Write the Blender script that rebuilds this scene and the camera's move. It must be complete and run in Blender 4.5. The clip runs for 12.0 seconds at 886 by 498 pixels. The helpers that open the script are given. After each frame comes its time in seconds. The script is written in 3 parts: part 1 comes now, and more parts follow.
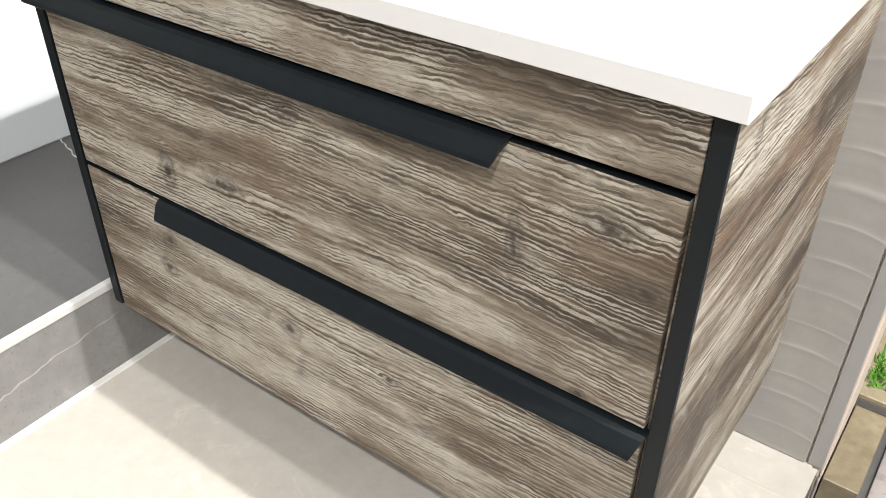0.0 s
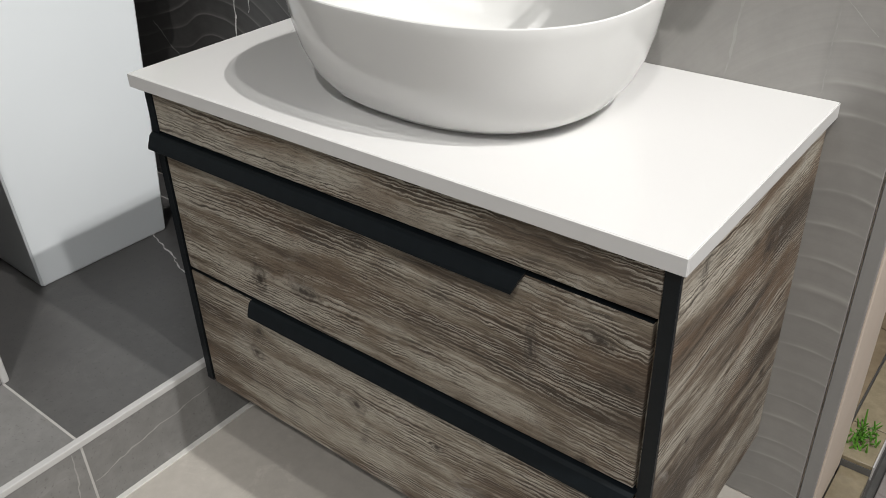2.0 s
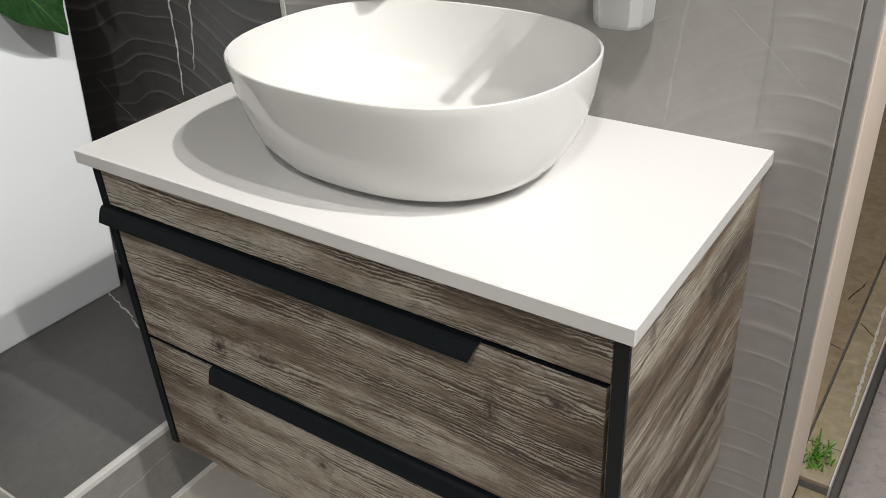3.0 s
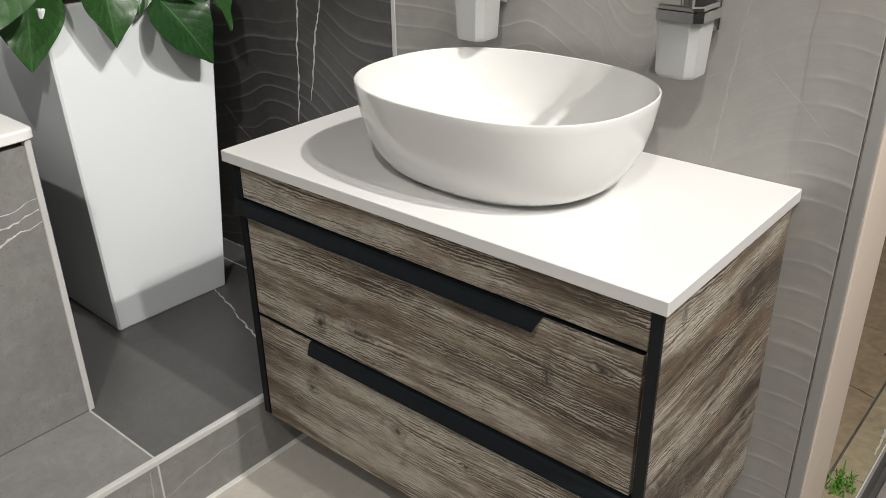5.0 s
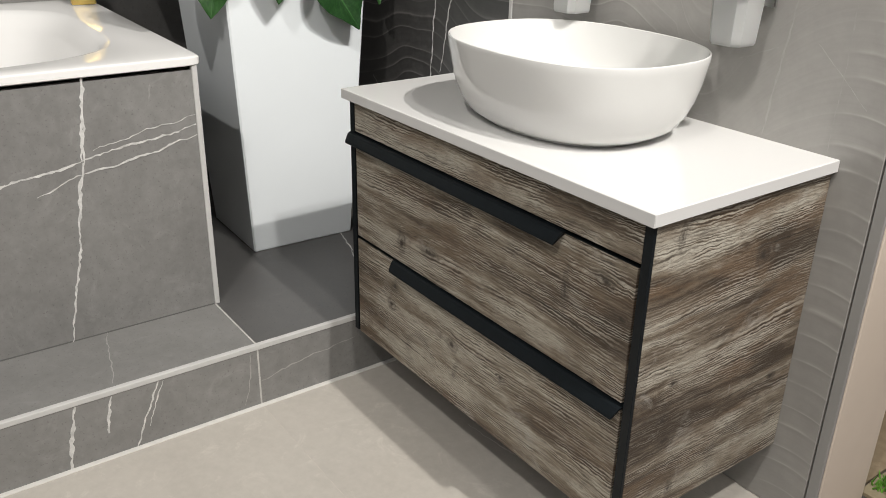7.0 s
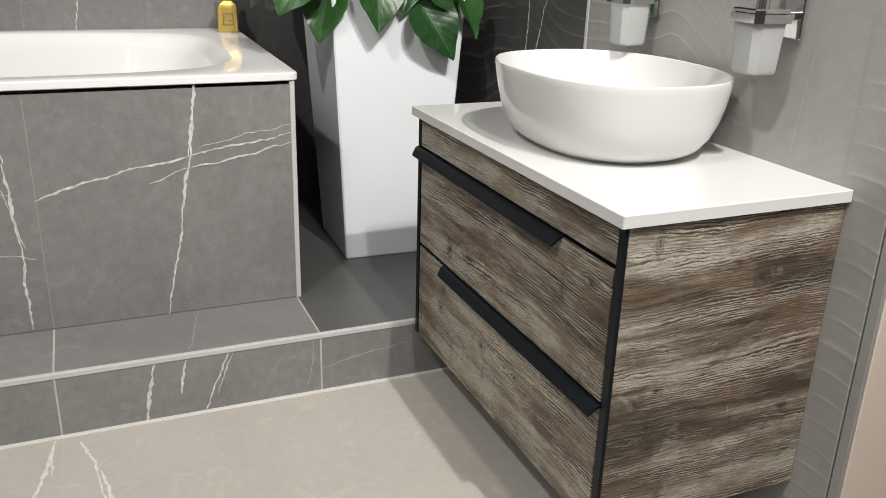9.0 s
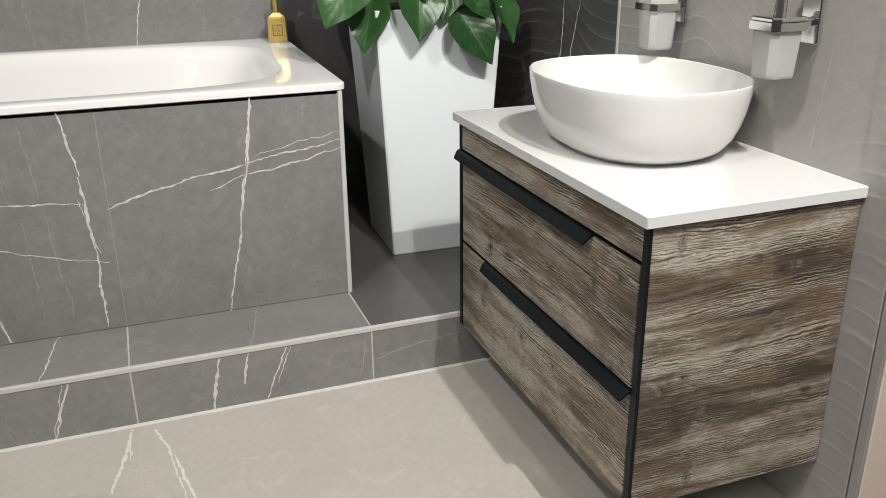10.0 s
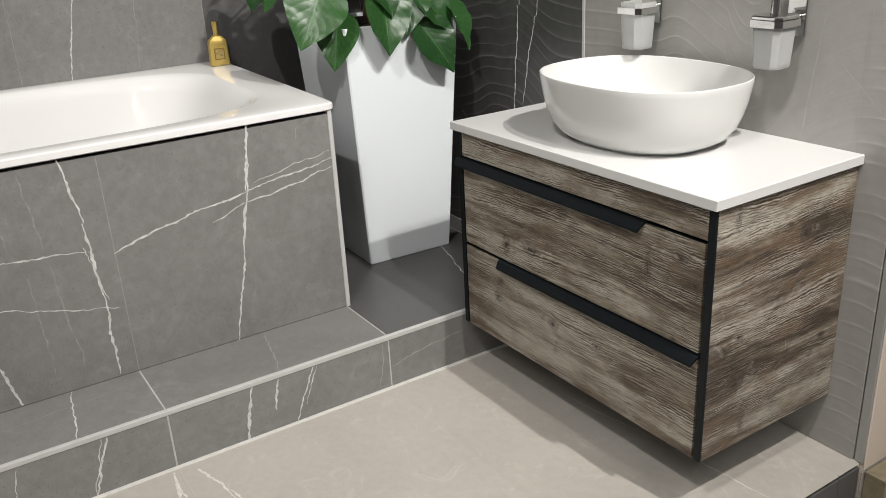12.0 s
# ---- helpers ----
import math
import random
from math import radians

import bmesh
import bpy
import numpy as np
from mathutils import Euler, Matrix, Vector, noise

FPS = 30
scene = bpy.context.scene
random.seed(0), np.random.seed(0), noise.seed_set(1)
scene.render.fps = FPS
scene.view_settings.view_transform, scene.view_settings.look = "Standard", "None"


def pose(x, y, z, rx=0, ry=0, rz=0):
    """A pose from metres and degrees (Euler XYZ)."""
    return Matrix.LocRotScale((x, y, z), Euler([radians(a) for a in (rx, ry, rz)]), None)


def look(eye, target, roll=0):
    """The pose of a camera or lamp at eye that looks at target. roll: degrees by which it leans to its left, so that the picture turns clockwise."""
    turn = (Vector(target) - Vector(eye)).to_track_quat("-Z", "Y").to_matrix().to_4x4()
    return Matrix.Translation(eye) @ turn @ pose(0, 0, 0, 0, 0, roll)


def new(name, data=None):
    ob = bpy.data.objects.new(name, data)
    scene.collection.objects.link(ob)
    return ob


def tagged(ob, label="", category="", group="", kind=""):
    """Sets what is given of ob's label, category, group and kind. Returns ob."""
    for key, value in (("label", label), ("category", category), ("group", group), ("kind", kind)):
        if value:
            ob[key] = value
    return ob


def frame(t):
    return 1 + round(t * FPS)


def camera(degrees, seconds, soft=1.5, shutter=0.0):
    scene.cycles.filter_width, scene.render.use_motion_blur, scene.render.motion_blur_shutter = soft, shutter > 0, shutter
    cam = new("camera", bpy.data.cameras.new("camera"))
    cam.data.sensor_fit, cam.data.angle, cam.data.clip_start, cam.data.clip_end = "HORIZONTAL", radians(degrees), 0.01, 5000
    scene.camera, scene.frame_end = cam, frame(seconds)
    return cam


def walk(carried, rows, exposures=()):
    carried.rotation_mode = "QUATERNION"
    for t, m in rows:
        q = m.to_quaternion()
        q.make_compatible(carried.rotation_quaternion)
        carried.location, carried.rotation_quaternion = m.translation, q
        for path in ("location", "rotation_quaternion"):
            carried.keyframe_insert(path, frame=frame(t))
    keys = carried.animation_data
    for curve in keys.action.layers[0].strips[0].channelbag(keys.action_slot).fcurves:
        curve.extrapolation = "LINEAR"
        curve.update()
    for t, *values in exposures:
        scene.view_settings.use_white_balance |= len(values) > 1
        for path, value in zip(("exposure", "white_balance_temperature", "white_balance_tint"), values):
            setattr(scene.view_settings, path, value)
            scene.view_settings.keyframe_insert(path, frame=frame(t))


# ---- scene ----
cam = camera(55.2, 12.0, soft=0.9)
PATH = [
    (0, (0.94, -0.497, 0.896), (-0.02, 0.828, -0.255), 0.4),
    (0.5, (1.001, -0.538, 0.962), (0.004, 0.76, -0.187), 0.2),
    (1, (1.043, -0.584, 0.994), (0.007, 0.708, -0.127), 0.8),
    (1.5, (1.054, -0.617, 1.041), (-0.009, 0.683, -0.045), -0.2),
    (2, (1.04, -0.626, 1.082), (-0.031, 0.695, 0.03), -1.9),
    (2.5, (1.037, -0.597, 1.117), (-0.003, 0.755, 0.073), -2.9),
    (4.3, (1.037, -0.767, 1.197), (0.102, 0.707, 0.22), -3.2),
    (4.5, (1.072, -0.806, 1.2), (0.088, 0.654, 0.253), -2.5),
    (5, (1.161, -0.816, 1.17), (0.004, 0.55, 0.279), -0.8),
    (5.5, (1.247, -0.829, 1.155), (-0.012, 0.452, 0.276), -0.2),
    (6, (1.331, -0.846, 1.144), (0.012, 0.388, 0.286), -0.1),
    (6.5, (1.419, -0.856, 1.115), (0.023, 0.305, 0.275), 0.2),
    (7, (1.485, -0.846, 1.085), (0.01, 0.235, 0.273), 1.2),
    (8.8, (1.713, -0.676, 1.043), (-0.004, 0.07, 0.339), 1.6),
    (9, (1.749, -0.689, 1.043), (0.028, 0.055, 0.347), 1.7),
    (9.5, (1.828, -0.693, 1.074), (0.073, -0.039, 0.373), 0.4),
    (10, (1.85, -0.72, 1.103), (0.097, -0.081, 0.382), -0.6),
    (10.5, (1.827, -0.853, 1.133), (0.116, -0.128, 0.396), -2.2),
    (11, (1.81, -1.009, 1.148), (0.191, -0.104, 0.399), -2.5),
    (11.5, (1.774, -1.117, 1.173), (0.196, -0.147, 0.419), -3.4),
    (12, (1.728, -1.147, 1.17), (0.155, -0.159, 0.429), -3.1),
]
walk(cam, [(t, look(eye, target, roll)) for t, eye, target, roll in PATH],
     exposures=[(0, 1.05, 6370, 10), (0.5, 0.28, 6440, 10), (1, -0.2, 6290, 10), (1.5, -0.22, 6215, 10), (2, -0.28, 6300, 10), (2.5, -0.25, 6400, 10), (4.5, -0.15, 6520, 10), (6, -0.1, 6520, 10), (9, -0.05, 6435, 10), (12, -0.07, 6442, 10)])

# ---- world and light ----
scene.cycles.caustics_reflective = False
world = bpy.data.worlds.new("hall_air")
scene.world = world
world.use_nodes = True
world.node_tree.nodes["Background"].inputs["Color"].default_value = (1.0, 0.97, 0.93, 1)
world.node_tree.nodes["Background"].inputs["Strength"].default_value = 0.035


def spot(name, eye, target, watts, size, cone, blend=0.6, tint=(1.0, 0.965, 0.91)):
    data = bpy.data.lights.new(name, "SPOT")
    data.energy, data.shadow_soft_size, data.spot_size, data.spot_blend, data.color = watts, size, radians(cone), blend, tint
    ob = new(name, data)
    ob.matrix_world = look(eye, target)
    return ob


def panel_light(name, eye, target, watts, w, h, tint=(1.0, 0.975, 0.94)):
    data = bpy.data.lights.new(name, "AREA")
    data.shape, data.size, data.size_y, data.energy, data.color = "RECTANGLE", w, h, watts, tint
    ob = new(name, data)
    ob.matrix_world = look(eye, target)
    return ob


# track spots over the aisle beside the bay, and unseen overhead panels added as fill
spot("track_spot", (1.95, 0.14, 2.65), (-0.5, -0.2, 0.4), 230, 0.018, 84, 0.8)
spot("track_spot", (2.45, -0.22, 3.05), (-0.55, 0.15, 0.55), 160, 0.040, 46, 0.9)
spot("track_spot", (1.55, -1.80, 3.10), (-0.1, -0.3, 0.3), 165, 0.03, 110, 0.3)
for x, y in ((3.3, -3.6), (3.9, -3.1), (4.5, -2.6), (4.3, -3.9)):
    spot("hall_spot", (x, y, 2.9), (0.5, -0.3, 0.4), 30, 0.055, 110, 0.4)
panel_light("ceiling_panel", (0.9, -2.4, 3.2), (0.9, -2.4, 0), 28, 2.4, 1.2)
panel_light("ceiling_panel", (3.4, -0.4, 3.2), (3.4, -0.4, 0), 28, 1.2, 2.4)
# Added fill above the next bay, to brighten its brown floor.
panel_light("ceiling_panel", (0.3, 1.7, 3.2), (0.3, 1.7, 0), 45, 1.0, 0.8)


# ---- materials ----
class Nodes:
    def __init__(self, name, rough=0.5, metal=0.0, spec=0.5):
        self.m = bpy.data.materials.new(name)
        self.m.use_nodes = True
        self.t = self.m.node_tree
        self.b = self.t.nodes["Principled BSDF"]
        self.b.inputs["Roughness"].default_value = rough
        self.b.inputs["Metallic"].default_value = metal
        self.b.inputs["Specular IOR Level"].default_value = spec

    def put(self, socket, v):
        if isinstance(v, bpy.types.NodeSocket):
            self.t.links.new(v, socket)
        elif isinstance(v, (tuple, list)) and len(v) == 3 and socket.type == "RGBA":
            socket.default_value = (*v, 1)
        else:
            socket.default_value = v

    def set(self, **kw):
        for k, v in kw.items():
            self.put(self.b.inputs[k.replace("_", " ")], v)
        return self

    def math(self, op, a, b=0.0, c=0.0, clamp=False):
        n = self.t.nodes.new("ShaderNodeMath")
        n.operation, n.use_clamp = op, clamp
        for i, v in enumerate((a, b, c)):
            self.put(n.inputs[i], v)
        return n.outputs[0]

    def coords(self):
        n = self.t.nodes.new("ShaderNodeTexCoord")
        s = self.t.nodes.new("ShaderNodeSeparateXYZ")
        self.t.links.new(n.outputs["Object"], s.inputs[0])
        return n.outputs["Object"], s.outputs[0], s.outputs[1], s.outputs[2]

    def vec(self, x, y, z=0.0):
        n = self.t.nodes.new("ShaderNodeCombineXYZ")
        for i, v in enumerate((x, y, z)):
            self.put(n.inputs[i], v)
        return n.outputs[0]

    def noise(self, p, scale, detail=3.0, rough=0.5, warp=0.0):
        n = self.t.nodes.new("ShaderNodeTexNoise")
        self.put(n.inputs["Vector"], p)
        n.inputs["Scale"].default_value, n.inputs["Detail"].default_value = scale, detail
        n.inputs["Roughness"].default_value, n.inputs["Distortion"].default_value = rough, warp
        return n.outputs[0]

    def ramp(self, f, *stops):
        n = self.t.nodes.new("ShaderNodeValToRGB")
        el = n.color_ramp.elements
        while len(el) < len(stops):
            el.new(0.5)
        for e, (pos, col) in zip(el, stops):
            e.position = pos
            e.color = (*col, 1) if isinstance(col, tuple) else (col, col, col, 1)
        self.put(n.inputs[0], f)
        return n.outputs[0]

    def mix(self, f, a, b, mode="MIX"):
        n = self.t.nodes.new("ShaderNodeMix")
        n.data_type, n.blend_type = "RGBA", mode
        self.put(n.inputs[0], f)
        self.put(n.inputs[6], a)
        self.put(n.inputs[7], b)
        return n.outputs[2]

    def piece(self):
        return self.t.nodes.new("ShaderNodeObjectInfo").outputs["Random"]

    def bump(self, h, strength=0.2, dist=0.001):
        n = self.t.nodes.new("ShaderNodeBump")
        n.inputs["Strength"].default_value, n.inputs["Distance"].default_value = strength, dist
        self.put(n.inputs["Height"], h)
        self.put(self.b.inputs["Normal"], n.outputs[0])
        return self


def stone(name, low, high, rough=0.42, pits=0.5):
    n = Nodes(name, rough)
    p, x, y, z = n.coords()
    big = n.noise(p, 3.2, 5, 0.6, 0.6)
    fine = n.noise(p, 42, 4, 0.65)
    speck = n.noise(p, 160, 2, 0.6)
    f = n.math("ADD", n.math("MULTIPLY", big, 0.5), n.math("MULTIPLY", fine, 0.5))
    f = n.math("ADD", f, n.math("MULTIPLY", n.math("SUBTRACT", n.piece(), 0.5), 0.05))
    col = n.ramp(f, (0.32, low), (0.68, high))
    pit = n.ramp(speck, (0.3, 1.0), (0.38, 0.0))
    dark = tuple(c * 0.6 for c in low)
    pale = n.ramp(n.noise(p, 11, 6, 0.75, 1.4), (0.56, 0.0), (0.78, 0.24))
    col = n.mix(pale, col, tuple(min(1, c * 1.9) for c in high))
    n.set(Base_Color=n.mix(n.math("MULTIPLY", pit, pits), col, dark))
    n.set(Roughness=n.ramp(fine, (0.3, rough - 0.07), (0.7, rough + 0.08)))
    return n.bump(n.math("ADD", fine, n.math("MULTIPLY", speck, 0.4)), 0.08, 0.001).m


def wave_stone(name, low, high, line, shade, amount, rough=0.35):
    """Sandstone tile with flowing, dune-like bedding lines."""
    n = Nodes(name, rough)
    p, x, y, z = n.coords()
    flow = n.noise(n.vec(x, n.math("MULTIPLY", z, 0.55), 0.3), 2.3, 1.5, 0.4, 0.3)
    swing = n.math("SUBTRACT", flow, 0.5)
    dune = n.ramp(x, (0.46, 1.0), (0.60, 0.0))
    q = n.math("MAXIMUM", n.math("SUBTRACT", x, 0.12), 0.0)
    fall = n.math("ADD", n.math("MULTIPLY", n.math("MULTIPLY", q, q), 0.95), n.math("MULTIPLY", swing, 0.42))
    off = n.math("SUBTRACT", x, 0.835)
    arc = n.math("ADD", n.math("MULTIPLY", n.math("MULTIPLY", off, off), 3.0), n.math("MULTIPLY", swing, 0.06))
    v = n.math("ADD", z, n.math("ADD", n.math("MULTIPLY", fall, dune), n.math("MULTIPLY", arc, n.math("SUBTRACT", 1.0, dune))))
    jag = n.math("MULTIPLY", n.noise(p, 9, 3, 0.5), 0.010)
    step = n.math("DIVIDE", n.math("ADD", v, jag), 0.047)
    step = n.math("ADD", step, n.math("MULTIPLY", n.noise(n.vec(0.0, 0.0, v), 14, 2), 1.6))
    fr = n.math("FRACT", step)
    patch = n.math("MULTIPLY", n.ramp(n.noise(p, 4.2, 3, 0.6), (0.36, 0.15), (0.56, 1.0)), n.math("ADD", n.math("MULTIPLY", dune, 0.88), 0.12))
    flank = n.math("MULTIPLY", n.ramp(x, (0.775, 0.0), (0.835, 1.0)), n.ramp(n.noise(p, 16, 2, 0.6), (0.36, 0.35), (0.58, 1.0)))
    flank = n.math("MULTIPLY", flank, n.ramp(z, (0.80, 1.0), (1.05, 0.3)))
    sparse = n.math("MAXIMUM", patch, flank)
    bright = n.math("MULTIPLY", n.ramp(fr, (0.0, 0.0), (0.05, 1.0), (0.12, 0.25), (0.24, 0.0)), sparse)
    under = n.math("MULTIPLY", n.ramp(fr, (0.72, 0.0), (0.97, 1.0), (1.0, 0.0)), sparse)
    body = n.math("ADD", n.math("MULTIPLY", n.noise(p, 2.6, 5, 0.6, 0.7), 0.6), n.math("MULTIPLY", n.noise(p, 34, 4, 0.65), 0.4))
    thin = n.noise(n.vec(n.math("MULTIPLY", x, 3.0), 0.0, n.math("MULTIPLY", v, 150.0)), 1.0, 3, 0.6)
    col = n.ramp(body, (0.32, low), (0.68, high))
    col = n.mix(n.math("MULTIPLY", n.ramp(thin, (0.45, 0.0), (0.7, 1.0)), 0.10), col, shade)
    col = n.mix(n.math("MULTIPLY", under, amount * 0.45), col, shade)
    col = n.mix(n.math("MULTIPLY", bright, amount), col, line)
    n.set(Base_Color=col)
    return n.bump(n.noise(p, 60, 3, 0.6), 0.05, 0.001).m


def aged_wood(name, along, knots, lift=0.0, warmth=0.8, zones=(), cracks=()):
    """Weathered, brushed pine decor; the grain runs level."""
    n = Nodes(name, 0.52, 0, 0.35)
    p, x, y, z = n.coords()
    u = x if along == "x" else y
    v, eye = z, 0.0
    wander = n.math("MULTIPLY", n.math("SUBTRACT", n.noise(n.vec(u, z, 0.9), 60, 2, 0.6), 0.5), 0.012)
    blur = n.noise(n.vec(u, z, 3.9), 75, 3, 0.65)
    for ku, kv, su, s in knots:
        du = n.math("DIVIDE", n.math("ADD", n.math("SUBTRACT", u, ku), wander), su)
        dv = n.math("DIVIDE", n.math("SUBTRACT", z, kv), s)
        r2 = n.math("ADD", n.math("MULTIPLY", du, du), n.math("MULTIPLY", dv, dv))
        f = n.math("POWER", 2.718, n.math("MULTIPLY", r2, -1.0))
        v = n.math("SUBTRACT", v, n.math("MULTIPLY", n.math("MULTIPLY", dv, f), s * (0.5 if su > s else 0.1)))
        rad = n.math("ADD", n.math("SQRT", r2), n.math("MULTIPLY", n.math("SUBTRACT", blur, 0.5), 1.5))
        rim = n.math("DIVIDE", n.math("SUBTRACT", rad, 0.80), 0.26)
        rim = n.math("POWER", 2.718, n.math("MULTIPLY", n.math("MULTIPLY", rim, rim), -1.0))
        mid = n.math("DIVIDE", rad, 0.52)
        mid = n.math("POWER", 2.718, n.math("MULTIPLY", n.math("MULTIPLY", mid, mid), -1.0))
        ring = n.math("MAXIMUM", n.math("MULTIPLY", rim, 0.5), mid)
        eye = n.math("MAXIMUM", eye, ring)
    wob = n.math("MULTIPLY", n.math("SUBTRACT", n.noise(n.vec(n.math("MULTIPLY", u, 2.2), n.math("MULTIPLY", z, 6.0), 1.7), 1.0, 2.5, 0.5), 0.5), 0.050 if along == "y" else 0.034)
    small = n.math("MULTIPLY", n.math("SUBTRACT", n.noise(n.vec(n.math("MULTIPLY", u, 46.0), n.math("MULTIPLY", z, 90.0), 5.1), 1.0, 3, 0.6), 0.5), 0.0085)
    v = n.math("ADD", n.math("ADD", v, wob), small)
    drift = n.noise(n.vec(n.math("MULTIPLY", u, 1.6), n.math("MULTIPLY", v, 20.0), 0.4), 1.0, 2, 0.5)
    tear = n.noise(n.vec(n.math("MULTIPLY", u, 9.0), n.math("MULTIPLY", v, 160.0), 0.9), 1.0, 2, 0.5)
    phase = n.math("ADD", n.math("DIVIDE", v, 0.0052), n.math("ADD", n.math("MULTIPLY", drift, 7.0), n.math("MULTIPLY", tear, 1.1)))
    ring = n.math("FRACT", phase)
    rough_grain = n.noise(n.vec(n.math("MULTIPLY", u, 26.0), n.math("MULTIPLY", v, 430.0), 8.8), 1.0, 4, 0.7)
    lines = n.math("ADD", n.math("MULTIPLY", n.ramp(ring, (0.0, 0.20), (0.15, 0.26), (0.36, 0.56), (0.60, 0.70), (0.86, 0.62), (1.0, 0.20)), 0.56), n.math("MULTIPLY", rough_grain, 0.46))
    hair = n.noise(n.vec(n.math("MULTIPLY", u, 50.0), n.math("MULTIPLY", v, 1300.0), 2.4), 1.0, 2, 0.6)
    bands = n.noise(n.vec(n.math("MULTIPLY", u, 1.4), n.math("MULTIPLY", v, 26.0), 3.3), 1.0, 3, 0.55)
    wash = n.noise(n.vec(n.math("MULTIPLY", u, 4.2), n.math("MULTIPLY", z, 11.0), 7.7), 1.0, 4, 0.6, 0.5)
    blot = n.noise(n.vec(n.math("MULTIPLY", u, 9.0), n.math("MULTIPLY", z, 16.0), 9.2), 1.0, 4, 0.65, 0.8)
    body = n.math("ADD", n.math("MULTIPLY", bands, 0.5), n.math("MULTIPLY", wash, 0.5))
    streak = n.noise(n.vec(n.math("MULTIPLY", u, 2.6), n.math("MULTIPLY", v, 48.0), 11.3), 1.0, 4, 0.65)
    body = n.math("ADD", body, n.math("MULTIPLY", n.math("SUBTRACT", streak, 0.5), 0.40))
    body = n.math("ADD", n.math("MULTIPLY", n.math("SUBTRACT", body, 0.5), 1.6 if along == "y" else 1.4), 0.49 + lift)
    if along == "x":
        body = n.math("ADD", body, n.math("SUBTRACT", n.ramp(u, (0.0, 0.50), (0.28, 0.575), (0.50, 0.53), (0.80, 0.48)), 0.5))
    if zones:
        zone = n.ramp(n.math("ADD", v, n.math("MULTIPLY", n.math("SUBTRACT", wash, 0.5), 0.06)), *zones)
        body = n.math("ADD", body, n.math("SUBTRACT", zone, 0.5))
    col = n.ramp(body, (0.34, (0.060, 0.044, 0.031)), (0.44, (0.135, 0.104, 0.075)), (0.53, (0.235, 0.197, 0.149)), (0.64, (0.42, 0.385, 0.320)))
    col = n.mix(n.math("MULTIPLY", n.ramp(blot, (0.56, 0.0), (0.70, 1.0)), 0.60), col, (0.085, 0.076, 0.066))
    col = n.mix(n.math("MULTIPLY", n.ramp(blot, (0.26, 1.0), (0.40, 0.0)), 0.60), col, (0.46, 0.44, 0.40))
    clear = n.ramp(n.noise(n.vec(n.math("MULTIPLY", u, 6.0), n.math("MULTIPLY", z, 20.0), 6.3), 1.0, 4, 0.65, 0.5), (0.45, 0.14), (0.59, 1.0))
    if zones:
        clear = n.math("MULTIPLY", clear, n.ramp(zone, (0.40, 0.35), (0.50, 1.0)))
    rust = n.ramp(n.noise(n.vec(n.math("MULTIPLY", u, 5.0), n.math("MULTIPLY", z, 14.0), 15.2), 1.0, 4, 0.6, 0.6), (0.50, 0.0), (0.64, warmth))
    col = n.mix(rust, col, (0.155, 0.103, 0.064))
    dark = n.math("MULTIPLY", n.ramp(lines, (0.41, 1.0), (0.475, 0.0)), clear)
    pale = n.math("MULTIPLY", n.ramp(lines, (0.545, 0.0), (0.60, 1.0)), clear)
    col = n.mix(n.math("MULTIPLY", dark, 0.80), col, (0.040, 0.031, 0.024))
    col = n.mix(n.math("MULTIPLY", pale, 0.60), col, (0.58, 0.55, 0.475))
    col = n.mix(n.math("MULTIPLY", n.ramp(hair, (0.38, 1.0), (0.48, 0.0)), 0.52), col, (0.055, 0.043, 0.032))
    scar = n.noise(n.vec(n.math("MULTIPLY", u, 55.0), n.math("MULTIPLY", z, 10.0), 4.4), 1.0, 2, 0.6)
    scar = n.math("MULTIPLY", n.ramp(scar, (0.69, 0.0), (0.75, 1.0)), n.ramp(wash, (0.5, 0.0), (0.6, 1.0)))
    col = n.mix(n.math("MULTIPLY", scar, 0.55), col, (0.46, 0.44, 0.40))
    split = 0.0
    for cu, cv, su in cracks:
        du = n.math("DIVIDE", n.math("SUBTRACT", u, cu), su)
        dv = n.math("DIVIDE", n.math("SUBTRACT", n.math("ADD", v, n.math("MULTIPLY", wander, 0.25)), cv), 0.0011)
        f = n.math("ADD", n.math("MULTIPLY", n.math("MULTIPLY", du, du), n.math("MULTIPLY", du, du)), n.math("MULTIPLY", dv, dv))
        split = n.math("MAXIMUM", split, n.math("POWER", 2.718, n.math("MULTIPLY", f, -1.0)))
    if cracks:
        col = n.mix(n.math("MULTIPLY", split, 0.85), col, (0.030, 0.024, 0.019))
    col = n.mix(n.math("MULTIPLY", eye, 0.94), col, (0.040, 0.032, 0.026))
    n.set(Base_Color=col)
    return n.bump(n.math("ADD", lines, n.math("MULTIPLY", hair, 0.5)), 0.36, 0.0015).m


def plain(name, colour, rough=0.5, metal=0.0, vary=0.06, scale=9.0, relief=0.04, spec=0.5, wear=0.15):
    n = Nodes(name, rough, metal, spec)
    p, x, y, z = n.coords()
    f = n.noise(p, scale, 5, 0.6)
    n.set(Base_Color=n.ramp(f, (0.3, tuple(c * (1 - vary) for c in colour)), (0.7, tuple(min(1, c * (1 + vary)) for c in colour))))
    n.set(Roughness=n.ramp(n.noise(p, scale * 5, 3, 0.6), (0.3, max(0.02, rough * (1 - wear))), (0.7, min(1, rough * (1 + wear)))))
    if relief:
        n.bump(n.noise(p, scale * 30, 2, 0.5), relief, 0.0008)
    return n.m


